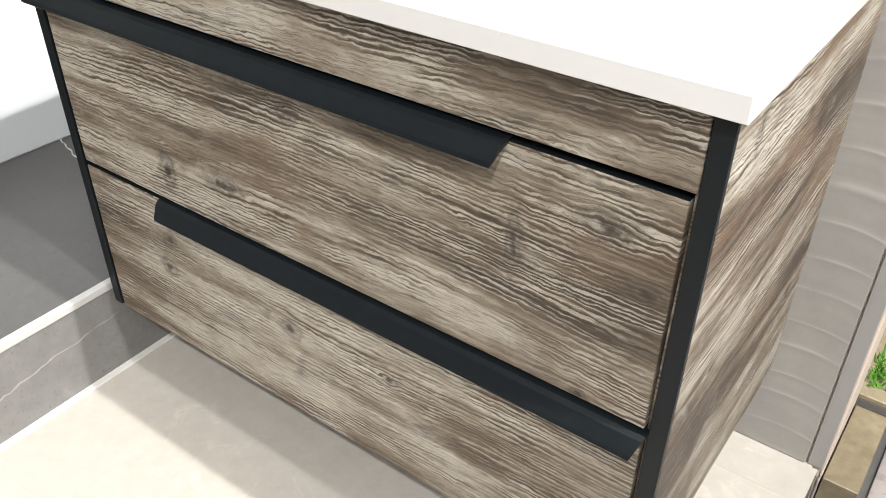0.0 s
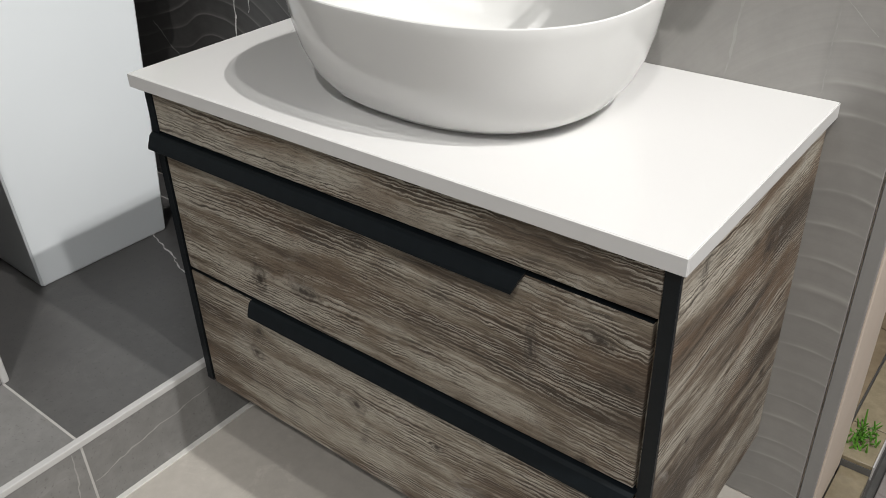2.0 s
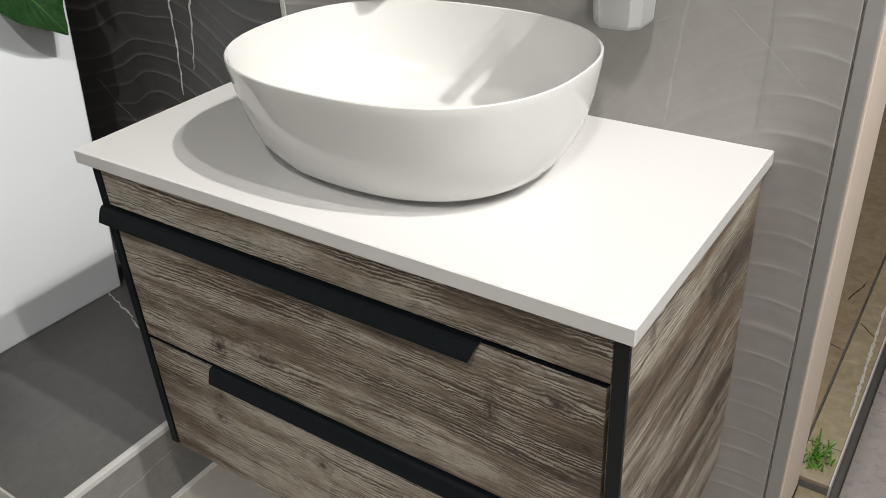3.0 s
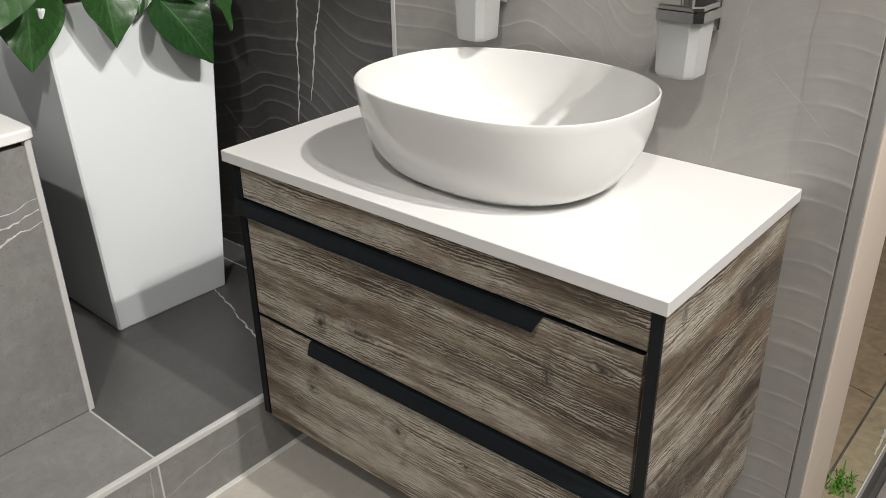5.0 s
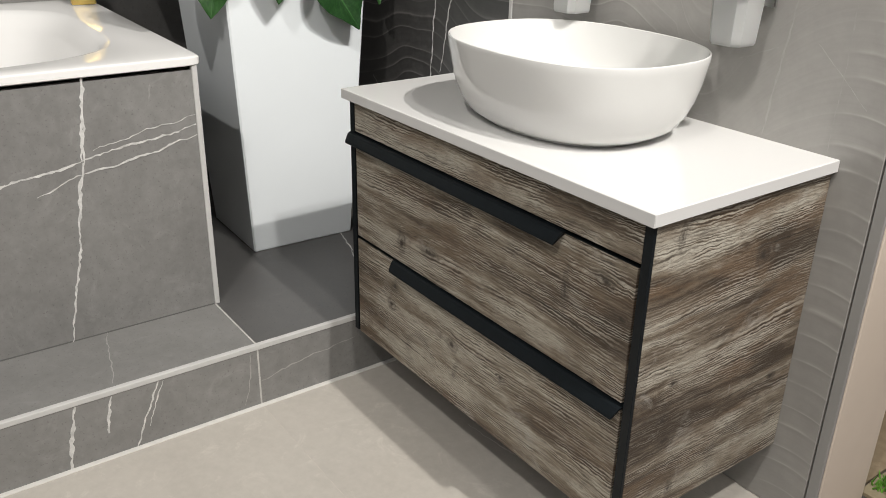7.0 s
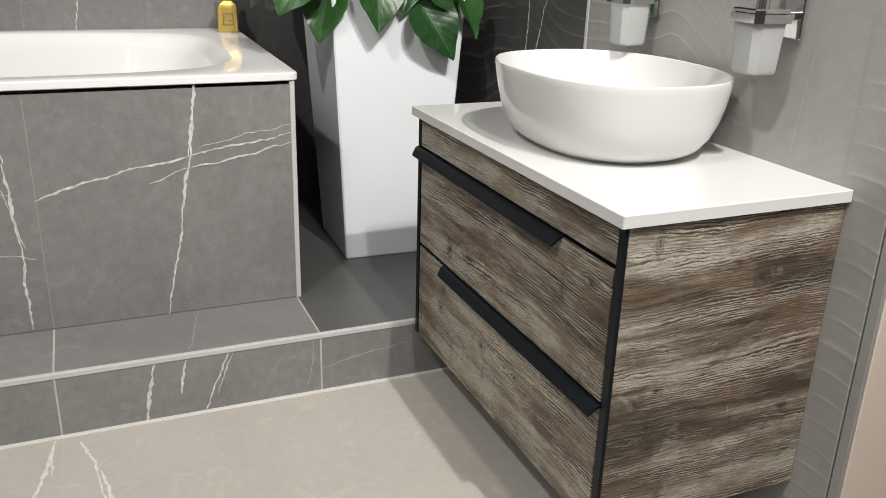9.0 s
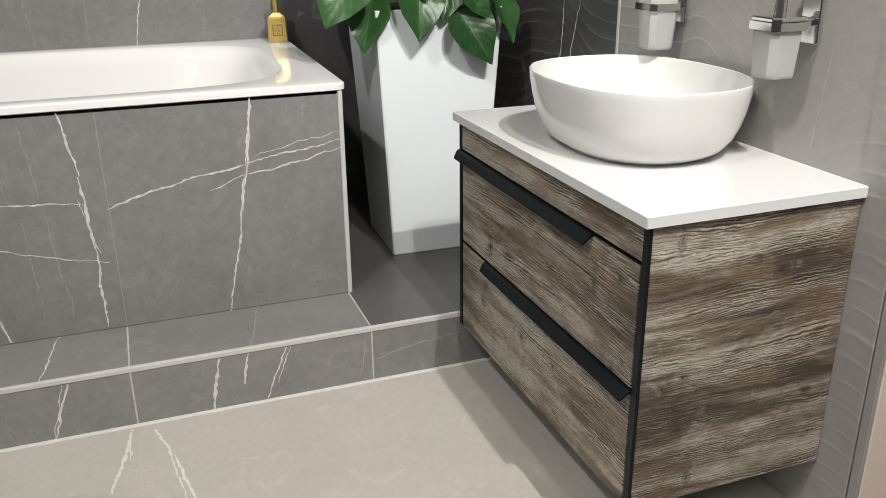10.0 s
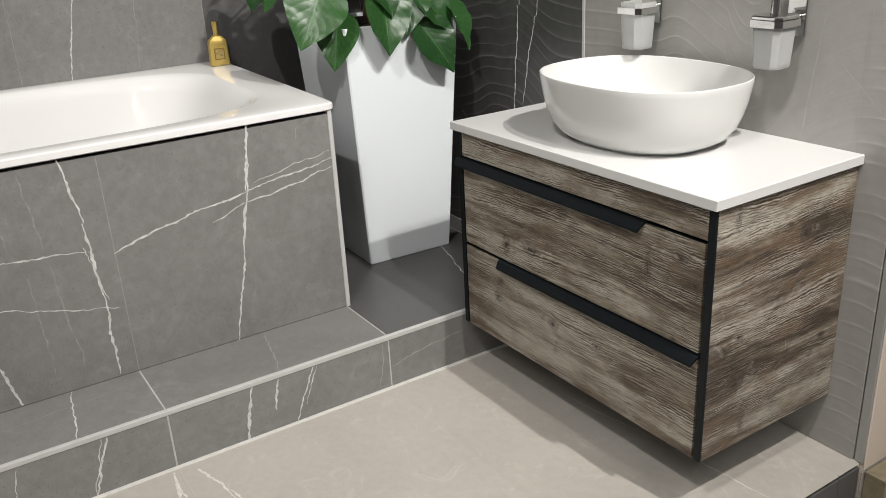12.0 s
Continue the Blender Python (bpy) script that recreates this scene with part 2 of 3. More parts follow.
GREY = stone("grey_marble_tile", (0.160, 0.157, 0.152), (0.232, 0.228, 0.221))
# Darker grey tile; its colour also takes in shade of the corner beside the cabinet.
SLATE = stone("shade_deepened_grey_tile", (0.076, 0.0745, 0.073), (0.114, 0.1115, 0.109), 0.4)
FLOOR = stone("beige_stone_tile", (0.400, 0.372, 0.334), (0.485, 0.455, 0.412), 0.38, 0.06)
LIGHTWAVE = wave_stone("light_wave_tile", (0.262, 0.254, 0.240), (0.332, 0.322, 0.305), (0.50, 0.485, 0.46), (0.16, 0.153, 0.142), 0.50)
DARKWAVE = wave_stone("dark_wave_tile", (0.048, 0.047, 0.046), (0.080, 0.0785, 0.0765), (0.26, 0.246, 0.24), (0.020, 0.020, 0.020), 0.45)
FLOORGROUT = plain("beige_grout", (0.50, 0.465, 0.42), 0.8, vary=0.1, scale=40)
LIGHTGROUT = plain("light_grey_grout", (0.46, 0.45, 0.43), 0.8, vary=0.1, scale=40)
GROUT = plain("grey_grout", (0.29, 0.28, 0.265), 0.85, vary=0.1, scale=40)
PALEGROUT = plain("pale_silicone", (0.60, 0.585, 0.555), 0.6, vary=0.06, scale=40)
DARKGROUT = plain("dark_grout", (0.12, 0.118, 0.113), 0.85, vary=0.1, scale=40)
VEIN = plain("white_vein", (0.56, 0.555, 0.54), 0.4, vary=0.25, scale=60)
FAINTVEIN = plain("faint_vein", (0.245, 0.24, 0.232), 0.4, vary=0.25, scale=60)
PALEVEIN = plain("pale_floor_vein", (0.67, 0.645, 0.60), 0.4, vary=0.12, scale=60)
# Pale vein of the light wall; also colours the painted reflection on the ledge.
VEINGLEAM = plain("pale_vein_and_reflection", (0.36, 0.35, 0.33), 0.4, vary=0.2, scale=60)
SOFTVEIN = plain("soft_wall_vein", (0.315, 0.306, 0.29), 0.4, vary=0.1, scale=60)
TRIM = plain("satin_aluminium_trim", (0.50, 0.495, 0.485), 0.5, 0.0, 0.04, 30)
WALLTRIM = plain("grey_lacquered_trim", (0.30, 0.295, 0.285), 0.45, 0.1, 0.04, 20)
# knots of the decor: place along and across the grain, half length, half height
FRONT_KNOTS = [(0.651, 0.500, 0.009, 0.034), (0.729, 0.548, 0.022, 0.015), (0.190, 0.410, 0.014, 0.026), (0.29, 0.425, 0.035, 0.013), (0.165, 0.303, 0.015, 0.013), (0.154, 0.258, 0.017, 0.013), (0.367, 0.262, 0.020, 0.012), (0.398, 0.543, 0.016, 0.012), (0.51, 0.265, 0.012, 0.008), (0.726, 0.372, 0.010, 0.007), (0.77, 0.50, 0.02, 0.01)]
SIDE_KNOTS = [(0.268, 0.552, 0.016, 0.024), (0.062, 0.632, 0.008, 0.022), (0.088, 0.275, 0.022, 0.014), (0.076, 0.318, 0.015, 0.007), (0.117, 0.171, 0.009, 0.012), (0.09, 0.38, 0.01, 0.006), (0.36, 0.30, 0.012, 0.01)]
WOOD_FRONT = aged_wood("weathered_pine_front", "x", FRONT_KNOTS, 0.04, 0.5, cracks=((0.62, 0.455, 0.12), (0.30, 0.520, 0.10), (0.50, 0.330, 0.14), (0.20, 0.190, 0.11), (0.55, 0.640, 0.16), (0.25, 0.615, 0.10)))
WOOD_SIDE = aged_wood("weathered_pine_side", "y", SIDE_KNOTS, zones=((0.20, 0.54), (0.28, 0.46), (0.335, 0.35), (0.385, 0.52), (0.43, 0.57), (0.50, 0.52), (0.555, 0.34), (0.60, 0.52), (0.64, 0.55)), cracks=((0.18, 0.497, 0.17), (0.30, 0.300, 0.12), (0.08, 0.225, 0.07), (0.33, 0.570, 0.08)))
BLACK = plain("matt_black_aluminium", (0.006, 0.0085, 0.0105), 0.42, 0.0, 0.15, 60, 0.03, 0.22)
INSIDE = plain("dark_carcass_board", (0.02, 0.019, 0.018), 0.7, 0, 0.1, 20)
WHITETOP = plain("white_lacquered_board", (0.665, 0.66, 0.652), 0.05, 0, 0.004, 3, 0.0, 0.5, 0.03)
CERAMIC = plain("white_glazed_ceramic", (0.63, 0.63, 0.617), 0.02, 0, 0.008, 3, 0.0)
ACRYLIC = plain("white_acrylic", (0.78, 0.775, 0.765), 0.10, 0, 0.008, 3, 0.0, 0.12)
POTWHITE = plain("white_gloss_lacquer", (0.83, 0.87, 0.895), 0.16, 0, 0.012, 4, 0.01)
CHROME = plain("polished_chrome", (0.82, 0.82, 0.82), 0.07, 1.0, 0.02, 20, 0.0)
GOLD = plain("gold_metal", (0.96, 0.70, 0.22), 0.34, 1.0, 0.03, 30, 0.0)
BRIGHTGOLD = plain("bright_gold", (0.95, 0.72, 0.30), 0.3, 1.0, 0.03, 30, 0.0)
DARKGOLD = plain("dark_gold", (0.52, 0.32, 0.07), 0.35, 1.0, 0.05, 30, 0.0)
BEIGE = plain("beige_wall_paint", (0.66, 0.565, 0.475), 0.7, 0, 0.02, 4, 0.05)
PLASTER = plain("grey_hall_plaster", (0.42, 0.41, 0.395), 0.85, 0, 0.03, 3, 0.05)
AISLE = stone("aisle_floor_tile", (0.27, 0.245, 0.235), (0.36, 0.33, 0.315), 0.3, 0.1)
BROWN = stone("brown_gloss_marble", (0.135, 0.104, 0.067), (0.25, 0.198, 0.135), 0.12, 0.1)
KHAKI = stone("khaki_gloss_marble", (0.17, 0.142, 0.092), (0.31, 0.265, 0.18), 0.13, 0.1)
DARKVEIN = plain("dark_stone_vein", (0.045, 0.030, 0.017), 0.25, 0, 0.3, 30)
BARK = plain("brown_stem", (0.10, 0.065, 0.035), 0.8, 0, 0.3, 60, 0.4)
SOIL = plain("dark_soil", (0.030, 0.020, 0.014), 0.95, 0, 0.4, 60, 0.5)

frost = Nodes("frosted_glass", 0.45)
frost.set(Base_Color=(0.84, 0.85, 0.84), Transmission_Weight=0.7, IOR=1.45)
FROST = frost.m


def leaf_material(name, low, high):
    n = Nodes(name, 0.36, 0, 0.42)
    uv = n.t.nodes.new("ShaderNodeUVMap").outputs[0]
    s = n.t.nodes.new("ShaderNodeSeparateXYZ")
    n.t.links.new(uv, s.inputs[0])
    a, b = s.outputs[0], s.outputs[1]
    d = n.math("ABSOLUTE", n.math("SUBTRACT", a, 0.5))
    rib = n.ramp(d, (0.0, 1.0), (0.022, 0.0))
    w = n.math("FRACT", n.math("MULTIPLY", n.math("SUBTRACT", b, n.math("MULTIPLY", d, 0.85)), 7.0))
    vein = n.ramp(w, (0.0, 1.0), (0.07, 0.0), (0.95, 0.0), (1.0, 1.0))
    p, x, y, z = n.coords()
    f = n.math("ADD", n.math("MULTIPLY", n.noise(p, 26, 4, 0.6), 0.7), n.math("MULTIPLY", n.piece(), 0.3))
    col = n.ramp(f, (0.3, low), (0.7, high))
    col = n.mix(n.math("MULTIPLY", n.math("MAXIMUM", rib, n.math("MULTIPLY", vein, 0.4)), 0.42), col, tuple(min(1, c * 2.4) for c in high))
    n.set(Base_Color=col)
    quilt = n.math("SINE", n.math("MULTIPLY", w, 3.14159))
    return n.bump(n.math("SUBTRACT", quilt, n.math("MULTIPLY", rib, 1.5)), 0.10, 0.003).m


LEAF = leaf_material("glossy_green_leaf", (0.010, 0.040, 0.010), (0.031, 0.093, 0.023))


# ---- building helpers ----
def mesh_of(bm, name, material, smooth=False):
    bmesh.ops.recalc_face_normals(bm, faces=bm.faces)
    me = bpy.data.meshes.new(name)
    bm.to_mesh(me)
    bm.free()
    me.materials.append(material)
    if smooth:
        me.shade_smooth()
        me.set_sharp_from_angle(angle=radians(38))
    return me


def part(name, bm, material, parent=None, label="", smooth=False):
    ob = new(name, mesh_of(bm, name, material, smooth))
    ob.parent = parent
    return tagged(ob, label)


def thing(name, at, label, category, group="", kind="", turn=0.0):
    ob = new(name)
    ob.matrix_world = pose(*at, 0, 0, turn)
    return tagged(ob, label, category, group, kind)


def box(x0, x1, y0, y1, z0, z1, bevel=0.0, seg=1, bm=None):
    bm = bm or bmesh.new()
    made = bmesh.ops.create_cube(bm, size=1, matrix=Matrix.Translation(((x0 + x1) / 2, (y0 + y1) / 2, (z0 + z1) / 2)) @ Matrix.Diagonal((x1 - x0, y1 - y0, z1 - z0, 1)))
    if bevel:
        edges = {e for v in made["verts"] for e in v.link_edges}
        bmesh.ops.bevel(bm, geom=list(edges), offset=bevel, segments=seg, affect="EDGES", profile=0.5)
    return bm


def rod(p, q, r0, r1=None, n=16, bm=None):
    bm = bm or bmesh.new()
    p, q = Vector(p), Vector(q)
    m = Matrix.Translation((p + q) / 2) @ (q - p).to_track_quat("Z", "Y").to_matrix().to_4x4()
    bmesh.ops.create_cone(bm, cap_ends=True, segments=n, radius1=r0, radius2=r0 if r1 is None else r1, depth=(q - p).length, matrix=m)
    return bm


def loft(loops, cap0=True, cap1=True):
    bm = bmesh.new()
    rings = [[bm.verts.new(p) for p in loop] for loop in loops]
    n = len(rings[0])
    for a, b in zip(rings, rings[1:]):
        for i in range(n):
            bm.faces.new((a[i], a[(i + 1) % n], b[(i + 1) % n], b[i]))
    if cap0:
        bm.faces.new(rings[0])
    if cap1:
        bm.faces.new(rings[-1])
    return bm


def oval(cx, cy, z, a, b, power, n=72):
    out = []
    for i in range(n):
        t = 2 * math.pi * (i + 0.5) / n
        c, s = math.cos(t), math.sin(t)
        out.append((cx + a * math.copysign(abs(c) ** (2 / power), c), cy + b * math.copysign(abs(s) ** (2 / power), s), z))
    return out


def extrude_profile(profile, x0, x1, slant=0.0):
    """A (y, z) outline drawn along x; slant cuts the ends back towards the lip."""
    low = min(z for _, z in profile)
    high = max(z for _, z in profile)
    cut = lambda z: slant * (high - z) / (high - low)
    return loft([[(x0 + cut(z), y, z) for y, z in profile], [(x1 - cut(z), y, z) for y, z in profile]])


def vein_strip(bm, plane, at, p, q, width, wander=0.008, seed=0, proud=0.0006):
    """A thin inlaid ribbon from p to q in a plane of the given axis, wandering a little."""
    rnd = random.Random(seed)
    p, q = Vector(p), Vector(q)
    d = q - p
    nrm = Vector((-d.y, d.x)).normalized()
    n = max(4, int(d.length / 0.008))
    shift, pts = 0.0, []
    for i in range(n + 1):
        k = i / n
        shift = shift * 0.86 + rnd.uniform(-1, 1) * wander * 0.30
        w = width * rnd.uniform(0.35, 1.2) * (0.35 + 0.65 * math.sin(math.pi * min(1, max(0, 0.12 + 0.8 * k))))
        c = p + d * k + nrm * shift
        pts.append((c + nrm * w / 2, c - nrm * w / 2))
    lift = lambda c: {"x": (at + proud, c.x, c.y), "y": (c.x, at - proud, c.y), "z": (c.x, c.y, at + proud)}[plane]
    vs = [(bm.verts.new(lift(a)), bm.verts.new(lift(b))) for a, b in pts]
    for (a, b), (c, e) in zip(vs, vs[1:]):
        bm.faces.new((a, b, e, c))


def veins(parent, plane, at, rows, material=None, name="vein", wander=0.008):
    bm = bmesh.new()
    for i, (p, q, w) in enumerate(rows):
        vein_strip(bm, plane, at, p, q, w, wander, seed=i + int(1000 * abs(p[0])), proud=0.0004 + 0.00012 * i)
    me = bpy.data.meshes.new(name)
    bm.to_mesh(me)
    bm.free()
    me.materials.append(material or VEIN)
    ob = new(name, me)
    ob.parent = parent
    return ob


def structure(name, bm, material, label, category):
    return tagged(new(name, mesh_of(bm, name, material)), label, category, kind="structure")


# ---- the setting ----
WALL, BATHWALL, STEP, PLAT, EDGE, AISLE_Z = 0.419, -1.095, -0.019, 0.15, 0.902, -0.12
PITCH = 0.578
JOINTS = [-0.233 + PITCH * k for k in range(-4, 3)]

aisle = structure("ground", box(-4, 6, -5, 5, AISLE_Z - 0.1, AISLE_Z - 0.008), DARKGROUT, "pale taupe large-format tiled showroom aisle floor", "floor")
for i in range(6):
    for j in range(8):
        x0, y0 = 0.97 + i * 0.6, -2.0 + j * 0.6
        part("tile", box(x0 + 0.001, x0 + 0.599, y0 + 0.001, y0 + 0.599, AISLE_Z - 0.008, AISLE_Z, 0.001), AISLE, aisle)
structure("ceiling", box(-4, 6, -5, 5, 3.3, 3.4), PLASTER, "plain grey showroom ceiling", "ceiling")
structure("wall_west", box(-4.1, -4, -5, 5, AISLE_Z, 3.3), PLASTER, "plain grey showroom wall", "wall")
structure("wall_east", box(6, 6.1, -5, 5, AISLE_Z, 3.3), PLASTER, "plain grey showroom wall", "wall")
structure("wall_south", box(-4, 6, -5.1, -5, AISLE_Z, 3.3), PLASTER, "plain grey showroom wall", "wall")
structure("wall_far_north", box(-4, 6, 5, 5.1, AISLE_Z, 3.3), PLASTER, "plain grey showroom wall", "wall")

# raised floor of the display bay
podium = structure("floor", box(STEP - 0.1, EDGE - 0.008, -2.3, WALL + 0.02, AISLE_Z, -0.0004), FLOORGROUT, "raised display floor of beige stone tiles with pale veins", "floor")
for k, (a, b) in enumerate(zip(JOINTS, JOINTS[1:]), -1):
    b2 = min(b, WALL)
    if a < WALL and a > -2.3:
        t = part("tile", box(STEP + 0.012, EDGE, a + 0.001, b2 - 0.001, -0.0003, 0.0), FLOOR, podium)
        if k == 3:
            veins(t, "z", 0.0, [((0.30, 0.10), (0.618, 0.141), 0.0025), ((0.618, 0.141), (0.89, 0.176), 0.003)], PALEVEIN)
        if k == 1:
            veins(t, "z", 0.0, [((0.00, -0.826), (0.24, -0.870), 0.009), ((0.02, -0.828), (0.13, -0.832), 0.006)], PALEVEIN)
        if k == 2:
            veins(t, "z", 0.0, [((0.02, -0.778), (0.14, -0.741), 0.008), ((0.14, -0.741), (0.34, -0.703), 0.008), ((0.12, -0.750), (0.34, -0.722), 0.004)], PALEVEIN)
    if a < WALL and a > -2.3:
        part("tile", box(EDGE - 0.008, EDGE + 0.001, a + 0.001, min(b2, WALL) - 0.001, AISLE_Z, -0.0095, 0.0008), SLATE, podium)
part("silicone_joint", box(STEP - 0.002, STEP + 0.011, -2.3, WALL, -0.006, 0.002, 0.001), PALEGROUT, podium)

# tiled platform under the bath, with its metal nosing
platform = structure("platform", box(BATHWALL - 0.05, STEP - 0.0004, -2.3, WALL + 0.02, AISLE_Z, PLAT - 0.0004), LIGHTGROUT, "grey marble-tiled step platform under the bath with pale metal nosing", "platform")
for k, (a, b) in enumerate(zip(JOINTS, JOINTS[1:]), -1):
    if a > -2.3 and a < WALL:
        b2 = min(b, WALL)
        riser = part("tile", box(STEP - 0.0003, STEP, a + 0.002, b2 - 0.002, 0.0, PLAT - 0.011), GREY, platform)
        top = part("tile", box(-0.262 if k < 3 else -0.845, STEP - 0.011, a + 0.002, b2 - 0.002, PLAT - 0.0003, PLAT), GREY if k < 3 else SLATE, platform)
        if k == 2:
            veins(riser, "x", STEP, [((-0.609, 0.138), (-0.634, 0.002), 0.009), ((-0.541, 0.136), (-0.556, 0.055), 0.006), ((-0.447, 0.137), (-0.506, 0.003), 0.006), ((-0.440, 0.137), (-0.475, 0.04), 0.003)])
            veins(riser, "x", STEP, [((-0.252, 0.136), (-0.268, 0.010), 0.003)], SOFTVEIN)
            veins(top, "z", PLAT, [((-0.250, -0.480), (-0.04, -0.530), 0.003)], SOFTVEIN)
        if k == 3:
            veins(riser, "x", STEP, [((-0.228, 0.058), (0.007, 0.099), 0.0035)], SOFTVEIN)
            veins(top, "z", PLAT, [((-0.50, 0.232), (-0.34, 0.186), 0.005), ((-0.34, 0.186), (-0.10, 0.112), 0.0045)])
        if k == 1:
            veins(riser, "x", STEP, [((-0.945, 0.136), (-0.988, 0.002), 0.006), ((-0.957, 0.136), (-0.994, 0.002), 0.003), ((-1.13, 0.13), (-1.15, 0.01), 0.003)])
            veins(top, "z", PLAT, [((-0.250, -0.970), (-0.03, -1.003), 0.004)])
            veins(top, "z", PLAT, [((-0.19, -0.83), (-0.15, -1.30), 0.003)], FAINTVEIN)
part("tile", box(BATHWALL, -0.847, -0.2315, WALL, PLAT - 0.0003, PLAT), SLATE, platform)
part("nosing", box(STEP - 0.010, STEP + 0.002, -2.3, WALL, PLAT - 0.011, PLAT + 0.001, 0.001), TRIM, platform, "satin aluminium edge trim")

# partition behind the washstand: light tiles, a trim, dark tiles
partition = structure("wall_north", box(BATHWALL - 0.12, 0.905, WALL + 0.010, 0.598, AISLE_Z, 2.4), BEIGE, "display partition tiled in light and dark wave-patterned stone", "wall")
for x0, x1, mat in ((BATHWALL, -0.011, DARKWAVE), (0.001, 0.884, LIGHTWAVE)):
    z = 0.0 if mat is LIGHTWAVE else PLAT
    while z < 2.4:
        z1 = 1.2 if z < 1.2 else 2.4
        t = part("tile", box(x0, x1, WALL, WALL + 0.010, z + 0.001, z1 - 0.001, 0.0008), mat, partition)
        if z < 1.0 and mat is DARKWAVE:
            veins(t, "y", WALL, [((-0.318, 0.56), (-0.283, 0.905), 0.006), ((-0.283, 0.905), (-0.262, 1.19), 0.006), ((-0.272, 0.62), (-0.205, 0.878), 0.005), ((-0.205, 0.878), (-0.14, 1.19), 0.004)])
            veins(t, "y", WALL, [((-0.60, 0.55), (-0.30, 0.30), 0.004), ((-0.95, 0.90), (-0.70, 0.50), 0.004)], FAINTVEIN)
        if z < 1.0 and mat is LIGHTWAVE:
            veins(t, "y", WALL, [((0.743, 0.851), (0.841, 0.766), 0.0018)], VEINGLEAM, wander=0.002)
            veins(t, "y", WALL, [((0.671, 0.685), (0.700, 0.96), 0.0045), ((0.700, 0.96), (0.715, 1.19), 0.004), ((0.792, 0.689), (0.796, 1.00), 0.0025), ((0.60, 0.805), (0.675, 0.835), 0.002)], SOFTVEIN, wander=0.004)
        z = z1
part("tile_trim", box(-0.0105, 0.0005, WALL - 0.001, WALL + 0.010, PLAT, 2.4, 0.001), TRIM, partition, "satin aluminium tile trim")
part("edge_trim", box(0.8865, 0.906, WALL + 0.002, WALL + 0.0098, -0.0, 2.4, 0.001), WALLTRIM, partition, "grey lacquered edge trim")
part("end_panel", box(0.9052, 0.909, WALL + 0.0085, 0.600, -0.018, 2.4, 0.001), BEIGE, partition, "beige painted end face")
part("plinth", box(0.9052, 0.9085, WALL + 0.004, 0.582, AISLE_Z, -0.022, 0.001), AISLE, partition, "taupe stone plinth")

bath_wall = structure("wall_west_bay", box(BATHWALL - 0.12, BATHWALL - 0.0015, -2.3, WALL + 0.009, AISLE_Z, 2.4), GROUT, "grey marble-tiled wall along the bath", "wall")
for k, (a, b) in enumerate(zip(JOINTS, JOINTS[1:]), -1):
    if a > -2.3 and a < WALL:
        for z0, z1 in ((PLAT, 1.30), (1.30, 2.4)):
            sh = -0.015
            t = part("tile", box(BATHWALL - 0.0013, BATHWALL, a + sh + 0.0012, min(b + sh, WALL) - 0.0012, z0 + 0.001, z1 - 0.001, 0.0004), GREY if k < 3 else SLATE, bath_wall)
            if k == 2 and z0 < 1:
                veins(t, "x", BATHWALL, [((-0.690, 0.72), (-0.646, 0.946), 0.0045), ((-0.646, 0.946), (-0.60, 1.25), 0.0045)])
                veins(t, "x", BATHWALL, [((-0.48, 0.70), (-0.44, 1.25), 0.003)], FAINTVEIN)
            if k == 1 and z0 < 1:
                veins(t, "x", BATHWALL, [((-0.98, 0.72), (-1.05, 1.25), 0.004)], FAINTVEIN)

# neighbouring bay, seen past the partition's end
bay = structure("floor_next_bay", box(-1.2, 0.8975, 0.602, 2.75, AISLE_Z, -0.009), DARKGROUT, "glossy brown marble display floor of the next bay", "floor")
for i in range(3):
    y0 = 0.602 + i * 0.716
    t = part("tile", box(-0.3, 0.895, y0 + 0.001, y0 + 0.715, -0.009, 0.0, 0.001), BROWN, bay)
    if i == 0:
        veins(t, "z", 0.0, [((0.835, 1.02), (0.893, 1.00), 0.004), ((0.862, 1.20), (0.878, 1.30), 0.004)], DARKVEIN)
    if i == 1:
        veins(t, "z", 0.0, [((0.872, 1.68), (0.884, 1.82), 0.007), ((0.884, 1.82), (0.880, 2.02), 0.006)], DARKVEIN)
    if i == 2:
        veins(t, "z", 0.0, [((0.70, 2.62), (0.86, 2.70), 0.012)], DARKVEIN)
ledge = structure("ledge", box(0.8977, 0.958, 0.602, 2.75, AISLE_Z, -0.009), DARKGROUT, "glossy khaki marble border tiles along the next bay", "ledge")
for i, (y0, y1) in enumerate(((0.602, 0.70), (0.70, 1.42), (1.42, 2.08), (2.08, 2.75))):
    t = part("tile", box(0.8995, 0.9575, y0 + 0.001, y1 - 0.001, -0.009, 0.0, 0.001), KHAKI, ledge)
    if i == 1:
        # Wavy pale streak: a reflection in the gloss, painted on like a vein.
        veins(t, "z", 0.0, [((0.951, 0.80), (0.945, 0.95), 0.008), ((0.945, 0.95), (0.940, 1.15), 0.008), ((0.940, 1.15), (0.939, 1.41), 0.007)], VEINGLEAM, wander=0.002)
        veins(t, "z", 0.0, [((0.902, 1.12), (0.935, 1.08), 0.004)], DARKVEIN)
    if i == 2:
        # The painted reflection streak runs on over this tile.
        veins(t, "z", 0.0, [((0.939, 1.43), (0.930, 1.65), 0.007)], VEINGLEAM, wander=0.002)
part("base", box(0.9105, 0.9575, 0.432, 0.602, AISLE_Z, -0.0305), KHAKI, ledge, "khaki marble base")
part("tile", box(0.9105, 0.9575, 0.430, 0.601, -0.030, -0.021, 0.001), KHAKI, ledge)
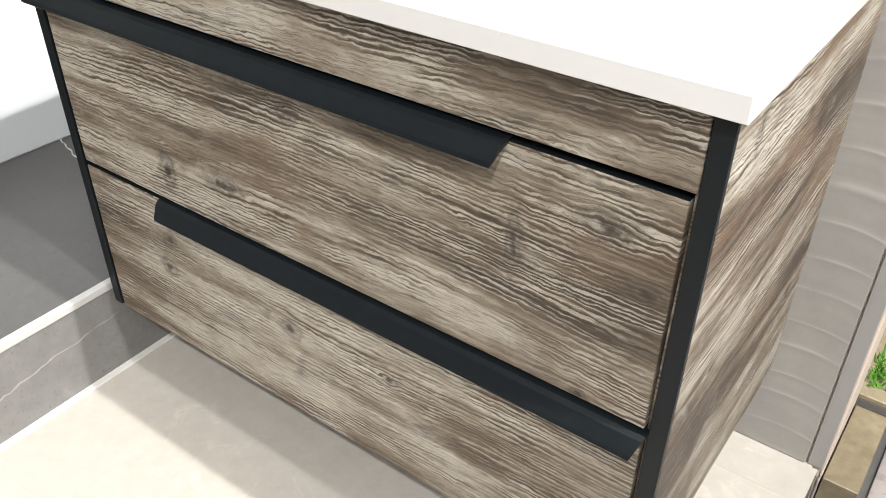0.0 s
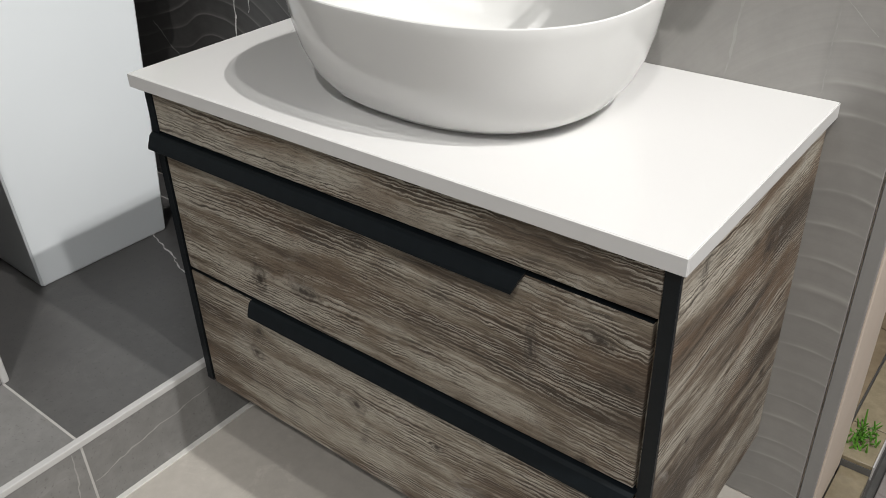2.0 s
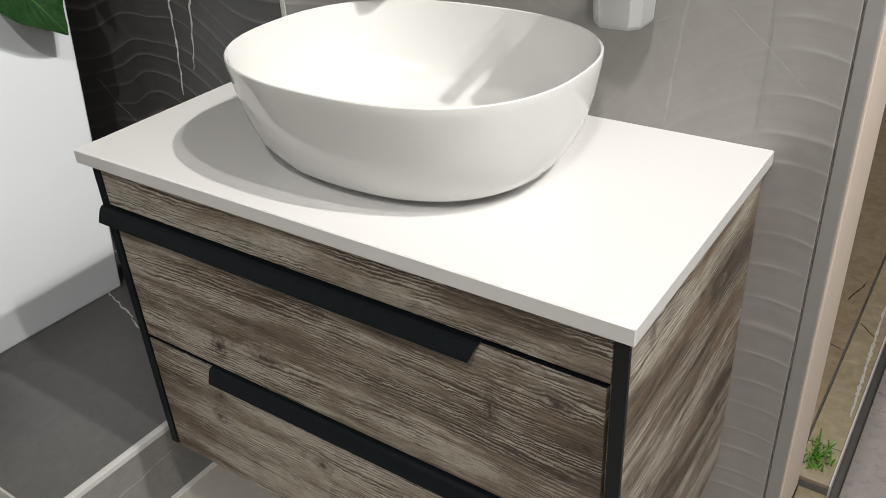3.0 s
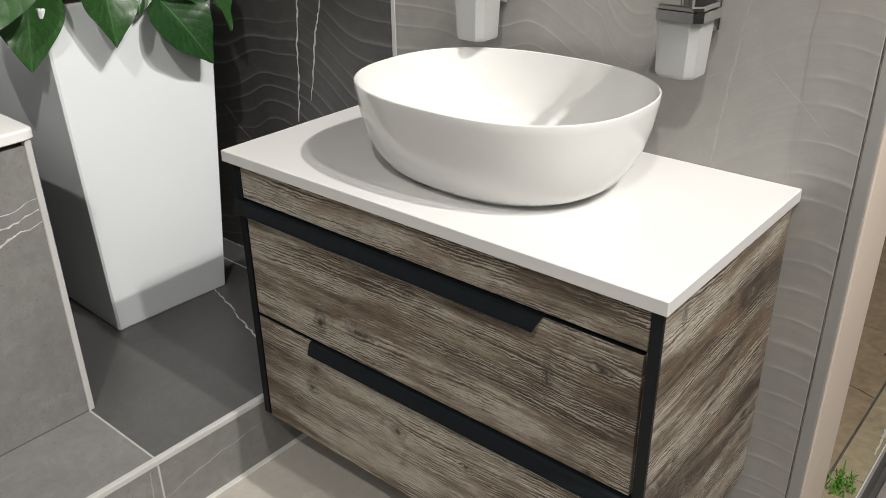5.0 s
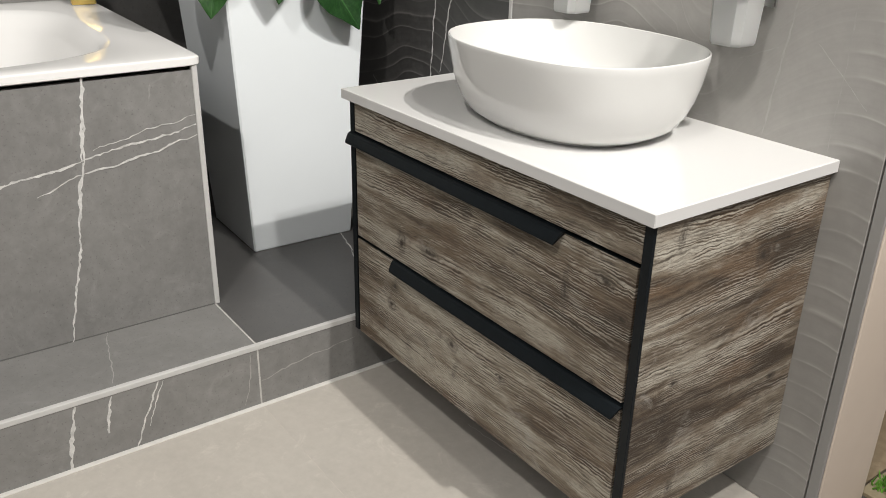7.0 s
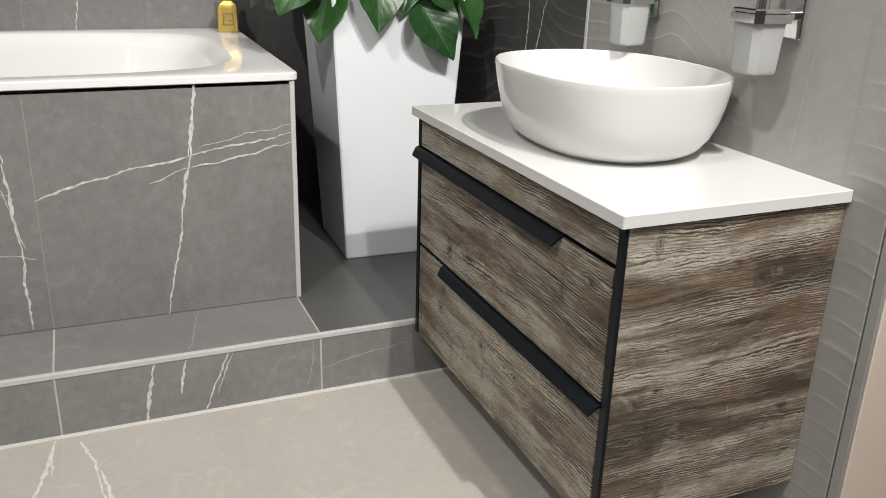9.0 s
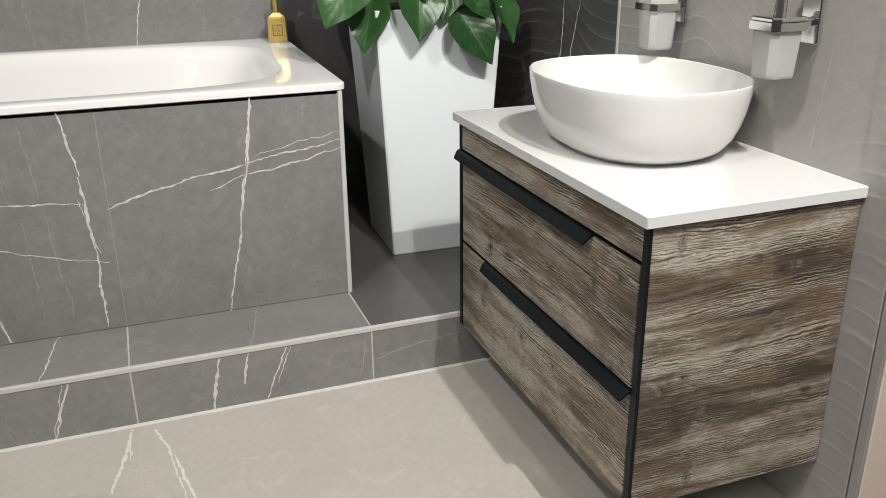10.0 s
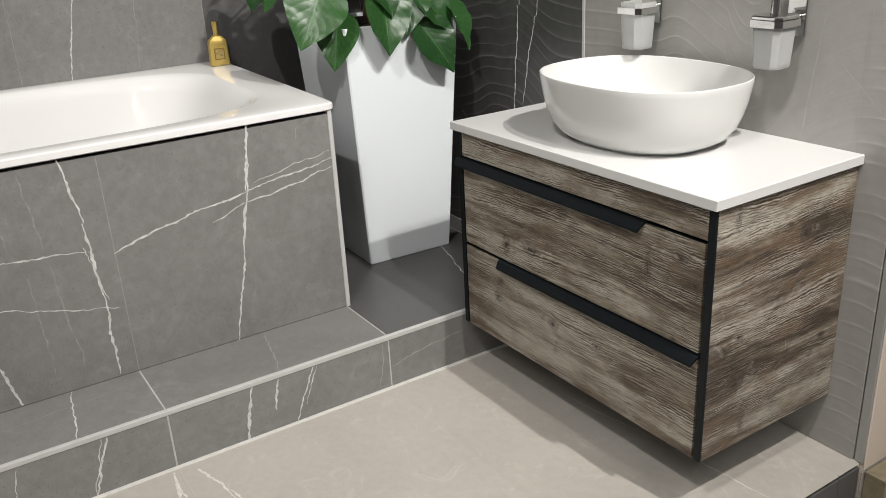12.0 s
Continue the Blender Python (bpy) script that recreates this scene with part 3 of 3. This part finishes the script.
part("edge_trim", box(0.9578, 0.9605, 0.602, 2.75, -0.030, 0.0005, 0.0005), TRIM, ledge, "satin aluminium edge trim")
bay_wall = structure("wall_next_bay", box(-1.2, 1.6, 2.76, 2.9, AISLE_Z, 2.4), DARKGROUT, "glossy brown marble wall of the next bay", "wall")
for i in range(3):
    for z0, z1 in ((0.0, 0.6), (0.6, 1.2), (1.2, 2.4)):
        part("tile", box(-1.2 + i * 0.9, -0.302 + i * 0.9, 2.75, 2.76, z0 + 0.001, z1 - 0.001, 0.001), BROWN, bay_wall)


# ---- the bath ----
bath = thing("bathtub", (0, 0, 0), "white built-in acrylic bathtub with rounded hollow, set in a tiled surround", "bathtub")
BX0, BX1, BY0, BY1, BZ = BATHWALL + 0.002, -0.242, -1.92, -0.212, 0.728
cx, cy = (BX0 + BX1) / 2, (BY0 + BY1) / 2
ha, hb = (BX1 - BX0) / 2, (BY1 - BY0) / 2
loops = [
    oval(cx, cy, BZ - 0.019, ha - 0.03, hb - 0.03, 60, 120), oval(cx, cy, BZ - 0.019, ha - 0.002, hb - 0.002, 60, 120), oval(cx, cy, BZ - 0.017, ha, hb, 60, 120),
    oval(cx, cy, BZ - 0.003, ha, hb, 60, 120), oval(cx, cy, BZ - 0.0006, ha - 0.003, hb - 0.003, 60, 120), oval(cx, cy, BZ, ha - 0.006, hb - 0.006, 60, 120),
    oval(cx, cy - 0.015, BZ - 0.0005, ha - 0.062, hb - 0.090, 4.6, 120), oval(cx, cy - 0.015, BZ - 0.003, ha - 0.068, hb - 0.100, 4.4, 120),
    oval(cx, cy - 0.015, BZ - 0.012, ha - 0.074, hb - 0.114, 4.3, 120), oval(cx, cy - 0.012, BZ - 0.05, ha - 0.082, hb - 0.150, 4.2, 120),
    oval(cx, cy - 0.01, BZ - 0.14, ha - 0.090, hb - 0.190, 4.2, 120),
    oval(cx, cy - 0.01, BZ - 0.28, ha - 0.120, hb - 0.270, 3.6, 120), oval(cx, cy - 0.01, BZ - 0.36, ha - 0.150, hb - 0.34, 3.2, 120),
    oval(cx, cy - 0.01, BZ - 0.40, ha - 0.20, hb - 0.42, 3.0, 120), oval(cx, cy - 0.01, BZ - 0.41, ha - 0.30, hb - 0.60, 2.6, 120)]
tub_bm = loft(loops, False, True)
for v in tub_bm.verts:
    v.co.z += 0.016 * (BX1 - v.co.x) / (BX1 - BX0)
part("tub", tub_bm, ACRYLIC, bath, smooth=True)

over = part("overflow", rod((-1.012, -1.125, 0.672), (-1.000, -1.125, 0.674), 0.034, 0.031, 32), CHROME, bath, "round chrome overflow cover", smooth=True)

surround = thing("bath_surround", (0, 0, 0), "bath surround clad in grey marble tiles with white veins", "bath panel", kind="structure")
part("core", box(BX0, -0.2503, BY0 + 0.01, -0.2345, PLAT, BZ - 0.33), GROUT, surround)
part("core_front", box(-0.285, -0.2503, BY0 + 0.01, -0.2345, BZ - 0.33, BZ - 0.030), GROUT, surround)
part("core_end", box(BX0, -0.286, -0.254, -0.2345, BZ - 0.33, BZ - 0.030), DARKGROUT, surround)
for k, (a, b) in enumerate(zip(JOINTS, JOINTS[1:]), -1):
    if a > -2.0 and a < -0.3:
        b2 = min(b, -0.2345)
        t = part("tile", box(-0.2502, -0.250, max(a, BY0) + 0.0015, b2 - 0.0005, PLAT + 0.002, BZ - 0.028), GREY, surround)
        if k == 2:
            veins(t, "x", -0.250, [((-0.455, 0.710), (-0.465, 0.614), 0.008), ((-0.465, 0.624), (-0.474, 0.539), 0.010), ((-0.461, 0.624), (-0.477, 0.544), 0.005), ((-0.474, 0.539), (-0.503, 0.394), 0.008), ((-0.503, 0.394), (-0.548, 0.149), 0.006),
                                   ((-0.814, 0.465), (-0.622, 0.521), 0.006), ((-0.633, 0.516), (-0.473, 0.546), 0.006), ((-0.473, 0.546), (-0.236, 0.582), 0.005), ((-0.571, 0.484), (-0.473, 0.516), 0.003), ((-0.473, 0.516), (-0.236, 0.560), 0.005), ((-0.453, 0.562), (-0.236, 0.606), 0.0025)])
            veins(t, "x", -0.250, [((-0.323, 0.684), (-0.333, 0.634), 0.003)], FAINTVEIN)
        if k == 1:
            veins(t, "x", -0.250, [((-0.893, 0.708), (-0.867, 0.552), 0.006), ((-0.867, 0.552), (-0.854, 0.375), 0.008), ((-0.854, 0.375), (-0.855, 0.159), 0.007), ((-1.093, 0.506), (-0.863, 0.481), 0.004), ((-1.143, 0.409), (-0.827, 0.329), 0.003), ((-1.108, 0.296), (-1.077, 0.154), 0.008), ((-0.878, 0.494), (-0.843, 0.354), 0.003)])
            veins(t, "x", -0.250, [((-0.978, 0.694), (-0.958, 0.514), 0.004), ((-0.953, 0.474), (-0.923, 0.194), 0.004), ((-1.043, 0.694), (-1.023, 0.494), 0.003), ((-1.003, 0.454), (-0.993, 0.194), 0.003)], FAINTVEIN)
part("foot_joint", box(-0.2504, -0.2497, BY0 + 0.02, -0.2355, PLAT + 0.0002, PLAT + 0.0032), DARKGROUT, surround, "dark open joint")
part("corner_trim", box(-0.262, -0.2485, -0.234, -0.222, PLAT, BZ - 0.020, 0.0015), TRIM, surround, "satin aluminium corner trim")
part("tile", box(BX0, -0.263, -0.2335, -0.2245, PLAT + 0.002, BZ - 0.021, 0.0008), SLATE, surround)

# ---- the washstand ----
vanity = thing("vanity_cabinet", (0, 0, 0), "wall-hung vanity cabinet in weathered pine decor with black frame and handles", "vanity")
CW, CB, CT = 0.808, 0.132, 0.6615
part("body", box(0.002, CW - 0.020, 0.020, WALL - 0.002, CB + 0.002, CT - 0.001), INSIDE, vanity)
part("side_panel", box(CW - 0.0195, CW, 0.006, WALL - 0.001, CB, CT, 0.0008), WOOD_SIDE, vanity)
part("frame_strip", box(CW - 0.0155, CW + 0.0003, -0.001, 0.0055, CB, CT, 0.0006), BLACK, vanity, "matt black edge strip")
part("frame_strip", box(0.0, 0.0155, -0.001, 0.0195, CB, CT, 0.0006), BLACK, vanity, "matt black edge strip")
part("front_rail", box(0.0165, CW - 0.0165, 0.0, 0.018, 0.5975, CT, 0.0008), WOOD_FRONT, vanity)
LIP = [(0.016, 0.000), (-0.004, 0.000), (-0.009, -0.003), (-0.0175, -0.0155), (-0.019, -0.0195), (-0.0175, -0.0210), (-0.0140, -0.0180), (-0.0050, -0.0075), (-0.0015, -0.006), (0.016, -0.003)]
for z0, z1, h0, h1 in ((0.3675, 0.5900, 0.001, 0.642), (CB, 0.3605, 0.165, 0.792)):
    drawer = part("drawer_front", box(0.0195, CW - 0.0205, 0.0, 0.018, z0, z1, 0.0008), WOOD_FRONT, vanity)
    part("top_edge", box(0.0196, CW - 0.0206, 0.0012, 0.0178, z1 + 0.0002, z1 + 0.0008), BLACK, drawer, "matt black top edge")
    part("handle", extrude_profile([(y, z1 + 0.0035 + z) for y, z in LIP], h0, h1, 0.007), BLACK, drawer, "matt black aluminium grip rail")

countertop = thing("countertop", (0, 0, 0), "white lacquered countertop board on the vanity cabinet", "countertop")
part("board", box(-0.012, 0.816, -0.012, WALL - 0.0005, 0.662, 0.682, 0.0008), WHITETOP, countertop)
part("edge_band", box(-0.013, 0.817, -0.0133, -0.0121, 0.6623, 0.6816, 0.0005), WHITETOP, countertop)
part("edge_band", box(0.8161, 0.8173, -0.0119, WALL - 0.001, 0.6623, 0.6816, 0.0005), WHITETOP, countertop)
part("edge_band", box(-0.0133, -0.0121, -0.0119, WALL - 0.001, 0.6623, 0.6816, 0.0005), WHITETOP, countertop)

basin = thing("washbasin", (0.418, 0.206, 0.682), "white glazed ceramic oval vessel basin on the white countertop", "washbasin")
A, B = 0.235, 0.186
prof = [(0.0030, 0.680), (0.0034, 0.708), (0.0075, 0.755), (0.018, 0.822), (0.040, 0.892), (0.066, 0.938), (0.095, 0.970), (0.130, 0.996), (0.1390, 1.0), (0.1428, 0.998), (0.1440, 0.992), (0.1430, 0.985), (0.1390, 0.981), (0.128, 0.971), (0.105, 0.945), (0.075, 0.902), (0.048, 0.842), (0.030, 0.755), (0.022, 0.60), (0.019, 0.40), (0.017, 0.12)]
part("foot", loft([oval(0, 0, z, A * f, B * f, 2.3, 96) for z, f in ((0.0, 0.682), (0.001, 0.690), (0.0029, 0.690), (0.00295, 0.66))]), CERAMIC, basin, "unglazed-looking low ceramic foot", smooth=True)
part("bowl", loft([oval(0, 0, z, A * s, B * s * (1 - 0.05 * (1 - s)), 2.45 - 0.5 * (1 - s), 96) for z, s in prof]), CERAMIC, basin, smooth=True)


def wall_holder(name, x, y, label, pump):
    h = thing(name, (x, y, 0.0), label, "bathroom accessory")
    part("wall_plate", box(-0.022, 0.022, WALL - y - 0.009, WALL - y - 0.0002, 0.895, 0.985, 0.002), CHROME, h)
    part("arm", box(-0.012, 0.012, 0.030, WALL - y - 0.008, 0.926, 0.940, 0.002), CHROME, h)
    top = 0.939 if pump else 0.949
    c = lambda z, s, k=0.011: [(px, py, z) for px, py in ((-s + k, -s), (s - k, -s), (s, -s + k), (s, s - k), (s - k, s), (-s + k, s), (-s, s - k), (-s, -s + k))]
    part("ring", loft([c(0.924, 0.0345), c(0.924, 0.039), c(0.938, 0.039), c(0.938, 0.0345), c(0.924, 0.0345)], False, False), CHROME, h, "chrome square ring")
    part("cup", loft([c(0.842, 0.0285), c(0.846, 0.0300), c(0.928, 0.0335), c(top, 0.0338), c(top, 0.0305), c(0.928, 0.030), c(0.850, 0.0245)]), FROST, h, "frosted glass cup")
    if pump:
        part("lid", loft([c(0.9395, 0.037), c(0.944, 0.037), c(0.946, 0.035)]), CHROME, h, "chrome lid")
        pm = part("pump", rod((0, 0, 0.946), (0, 0, 0.985), 0.0105, 0.010, 20), CHROME, h, smooth=True)
        part("neck", rod((0, 0, 0.985), (0, 0, 1.015), 0.005, None, 14), CHROME, pm, smooth=True)
        part("spout", loft([[(-0.007, y, 1.015 + dz), (0.007, y, 1.015 + dz), (0.007, y, 1.026 + dz), (-0.007, y, 1.026 + dz)] for y, dz in ((0.010, 0), (-0.03, 0.002), (-0.055, -0.004))]), CHROME, pm)
    return h


wall_holder("tumbler_holder", 0.252, 0.357, "frosted glass tumbler in a chrome wall holder", False)
wall_holder("soap_dispenser", 0.638, 0.343, "frosted glass soap dispenser with chrome pump in a wall holder", True)

# ---- planter and plant ----
TURN = -1.8
planter = thing("planter", (-0.611, 0.1155, PLAT), "tall tapered square planter in white gloss lacquer", "planter", turn=TURN)
sq = lambda s, z, r=0.004: [(x, y, z) for x, y in ((-s + r, -s), (s - r, -s), (s, -s + r), (s, s - r), (s - r, s), (-s + r, s), (-s, s - r), (-s, -s + r))]
part("shell", loft([sq(0.1435, 0.0), sq(0.1455, 0.003), sq(0.186, 0.727), sq(0.184, 0.730), sq(0.174, 0.730), sq(0.171, 0.727), sq(0.168, 0.66)], True, False), POTWHITE, planter)
part("soil", loft([sq(0.1700, 0.700), sq(0.1705, 0.718)]), SOIL, planter, "dark potting soil")

plant = thing("foliage_plant", (-0.611, 0.1155, PLAT + 0.69), "leafy plant with large glossy heart-shaped green leaves in the planter", "plant")


def leaf_mesh(length, width, droop, fold, seed):
    rnd = random.Random(seed)
    me = bpy.data.meshes.new("leaf")
    nu, nv = 8, 14
    verts, uvs, faces = [], [], []
    for j in range(nv + 1):
        b = j / nv
        half = width * 0.5 * (math.sin(math.pi * min(1, b * 1.0) ** 0.62) ** 0.85) * (1 - 0.25 * b) * 1.18
        for i in range(nu + 1):
            a = i / nu * 2 - 1
            w = a * half
            back = 0.10 * length * (abs(a) ** 1.5) * max(0, 1 - b * 3.2)
            y = b * length - back
            z = -droop * length * b * b + fold * abs(w) + 0.022 * math.sin(b * 13 + a * 2 + seed) * abs(a) + 0.010 * math.sin(b * 27 + seed) * abs(a)
            verts.append((w, y, z))
            uvs.append(((a + 1) / 2, b))
    for j in range(nv):
        for i in range(nu):
            k = j * (nu + 1) + i
            faces.append((k, k + 1, k + nu + 2, k + nu + 1))
    me.from_pydata(verts, [], faces)
    layer = me.uv_layers.new()
    for loop in me.loops:
        layer.data[loop.index].uv = uvs[loop.vertex_index]
    me.materials.append(LEAF)
    me.shade_smooth()
    return me


LEAVES = [leaf_mesh(1, 0.80, 0.10, 0.30, 1), leaf_mesh(1, 0.78, 0.14, 0.34, 2), leaf_mesh(1, 0.76, 0.08, 0.38, 3), leaf_mesh(1, 0.92, 0.12, 0.26, 4)]


def add_leaf(base, tip, normal, mesh, scale=1.0, root=None):
    """A leaf from its stalk end to its tip, its upper side towards normal, on a stalk from the stem."""
    base, tip, nrm = Vector(base), Vector(tip), Vector(normal)
    y = (tip - base).normalized()
    x = y.cross(nrm).normalized()
    z = x.cross(y)
    m = Matrix((x, y, z)).transposed().to_4x4()
    m.translation = base
    ob = new("leaf", mesh)
    ob.parent = plant
    ob.matrix_local = m @ Matrix.Scale(scale, 4)
    if root:
        r = Vector(root)
        mid = (r + base) / 2 + Vector((0, 0, 0.05))
        bm = rod(r, mid, 0.0045, 0.004, 8)
        rod(mid, base, 0.004, 0.003, 8, bm)
        part("stalk", bm, BARK if r.z < 0.1 else LEAF, plant)


part("stem", rod((0.0, 0.0, -0.01), (0.04, 0.01, 0.42), 0.034, 0.026, 12), BARK, plant)
part("stem", rod((0.07, -0.03, -0.01), (0.10, -0.02, 0.36), 0.012, 0.009, 12), BARK, plant)
part("stem", rod((-0.05, 0.06, -0.01), (-0.08, 0.08, 0.38), 0.014, 0.010, 12), BARK, plant)
# leaves that hang over the rim on the open sides: base, tip, facing
HANG = [
    ((0.182, -0.245, 0.150), (0.220, -0.338, 0.016), (0.85, -0.35, 0.42), 3), ((0.150, -0.190, 0.072), (0.185, -0.232, -0.061), (0.85, -0.50, 0.15), 1),
    ((0.205, -0.076, 0.118), (0.262, -0.089, -0.029), (0.92, 0.05, 0.38), 0), ((0.205, 0.045, 0.026), (0.262, 0.122, -0.100), (0.92, -0.05, 0.38), 1),
    ((0.180, 0.160, 0.070), (0.225, 0.205, -0.051), (0.75, 0.45, 0.45), 2), ((0.180, 0.058, 0.112), (0.230, 0.146, 0.006), (0.85, 0.15, 0.5), 1),
    ((0.170, 0.034, 0.140), (0.225, -0.012, 0.015), (0.85, -0.15, 0.45), 2), ((0.190, -0.078, 0.190), (0.245, -0.064, 0.070), (0.8, 0.05, 0.6), 0),
    ((-0.150, -0.250, 0.215), (-0.140, -0.335, 0.092), (0.45, -0.65, 0.55), 3), ((-0.06, -0.20, 0.18), (-0.04, -0.33, 0.10), (0.2, -0.6, 0.7), 0),
    ((0.060, 0.180, 0.140), (0.100, 0.275, 0.020), (0.4, 0.7, 0.5), 0), ((0.100, -0.160, 0.190), (0.140, -0.280, 0.110), (0.5, -0.5, 0.7), 1),
]
for base, tip, nrm, k in HANG:
    size = (Vector(tip) - Vector(base)).length * 1.04
    add_leaf(base, tip, nrm, LEAVES[k], size, (base[0] * 0.3, base[1] * 0.3, base[2] + 0.08))
rng = random.Random(11)
for i in range(46):
    ang, up = i * 2.39996, 0.20 + 0.40 * rng.random()
    r0 = 0.07 + 0.08 * rng.random()
    base = Vector((math.cos(ang) * r0, math.sin(ang) * r0, up))
    out = Vector((math.cos(ang), math.sin(ang), rng.uniform(-0.4, 0.5))) * 0.15
    tip = base + out
    if tip.y > 0.24 or tip.x < -0.34:
        continue
    add_leaf(base, tip, (math.cos(ang) * 0.4, math.sin(ang) * 0.4, 0.9), rng.choice(LEAVES), rng.uniform(0.14, 0.18), (0.01, 0.0, up - 0.02))

# ---- small things ----
bottle = thing("perfume_bottle", (-0.99, -0.250, BZ + 0.0149), "gold metal perfume bottle standing on the bath rim", "bottle", turn=84)
part("flask", loft([[(x * f, y * g, z) for x, y in ((-0.030, -0.010), (-0.027, -0.0125), (0.027, -0.0125), (0.030, -0.010), (0.030, 0.010), (0.027, 0.0125), (-0.027, 0.0125), (-0.030, 0.010))] for z, f, g in ((0, 0.98, 0.95), (0.003, 1.04, 1.05), (0.072, 0.97, 1.05), (0.079, 0.90, 1.0), (0.091, 0.46, 0.85), (0.0925, 0.40, 0.75))]), GOLD, bottle)
part("plate_border", loft([[(x, -0.0138 + d, z) for x, z in ((-w, 0.019), (w, 0.019), (w, 0.055), (-w, 0.055))] for w, d in ((0.0165, 0.002), (0.0160, 0.0))]), DARKGOLD, bottle, "dark gold border")
part("label_plate", loft([[(x, -0.0155 + d, z) for x, z in ((-w, 0.022), (w, 0.022), (w, 0.052), (-w, 0.052))] for w, d in ((0.0135, 0.004), (0.0130, 0.0))]), BRIGHTGOLD, bottle, "bright polished gold plate")
part("collar", rod((0, 0, 0.0925), (0, 0, 0.0990), 0.0105, None, 20), GOLD, bottle, smooth=True)
part("neck_ring", rod((0, 0, 0.0989), (0, 0, 0.1001), 0.0072, None, 20), BLACK, bottle, "thin dark neck ring")
part("cap", rod((0, 0, 0.100), (0, 0, 0.137), 0.0088, 0.0100, 20), GOLD, bottle, smooth=True)

brush = thing("toilet_brush_holder", (0.868, 2.678, 0.085), "white toilet brush in a frosted wall holder", "toilet brush")
part("cup", loft([sq(0.048, 0.0), sq(0.056, 0.006), sq(0.066, 0.155), sq(0.061, 0.155), sq(0.050, 0.02)]), FROST, brush)
part("band", loft([sq(0.0665, 0.100), sq(0.0675, 0.118)]), CHROME, brush, "chrome band")
part("wall_bracket", box(-0.02, 0.02, 0.0667, 0.072, 0.095, 0.123, 0.001), CHROME, brush, "chrome wall bracket")
part("handle", rod((0, 0, 0.02), (0, 0, 0.56), 0.008, None, 12), CHROME, brush, smooth=True)

# Low green blades modelled in place of a green reflection in the glossy tiles.
tuft = tagged(new("green_reflection_tuft"), "small bright green tuft standing in for a green reflection in the border tiles", "artificial grass")
tuft.location = (0.924, 0.665, 0.0)
rng = random.Random(5)
REFLECTION_GREEN = plain("green_reflection_colour", (0.10, 0.26, 0.03), 0.4, vary=0.3, scale=60)
bm = bmesh.new()
for i in range(60):
    a, d = rng.uniform(0, 6.283), rng.uniform(0, 0.027)
    root = Vector((math.cos(a) * d, math.sin(a) * d * 1.6, 0))
    rod(root, root + Vector((rng.uniform(-0.012, 0.012), rng.uniform(-0.015, 0.015), rng.uniform(0.006, 0.022))), 0.0022, 0.0010, 4, bm)
part("turf", bm, REFLECTION_GREEN, tuft)
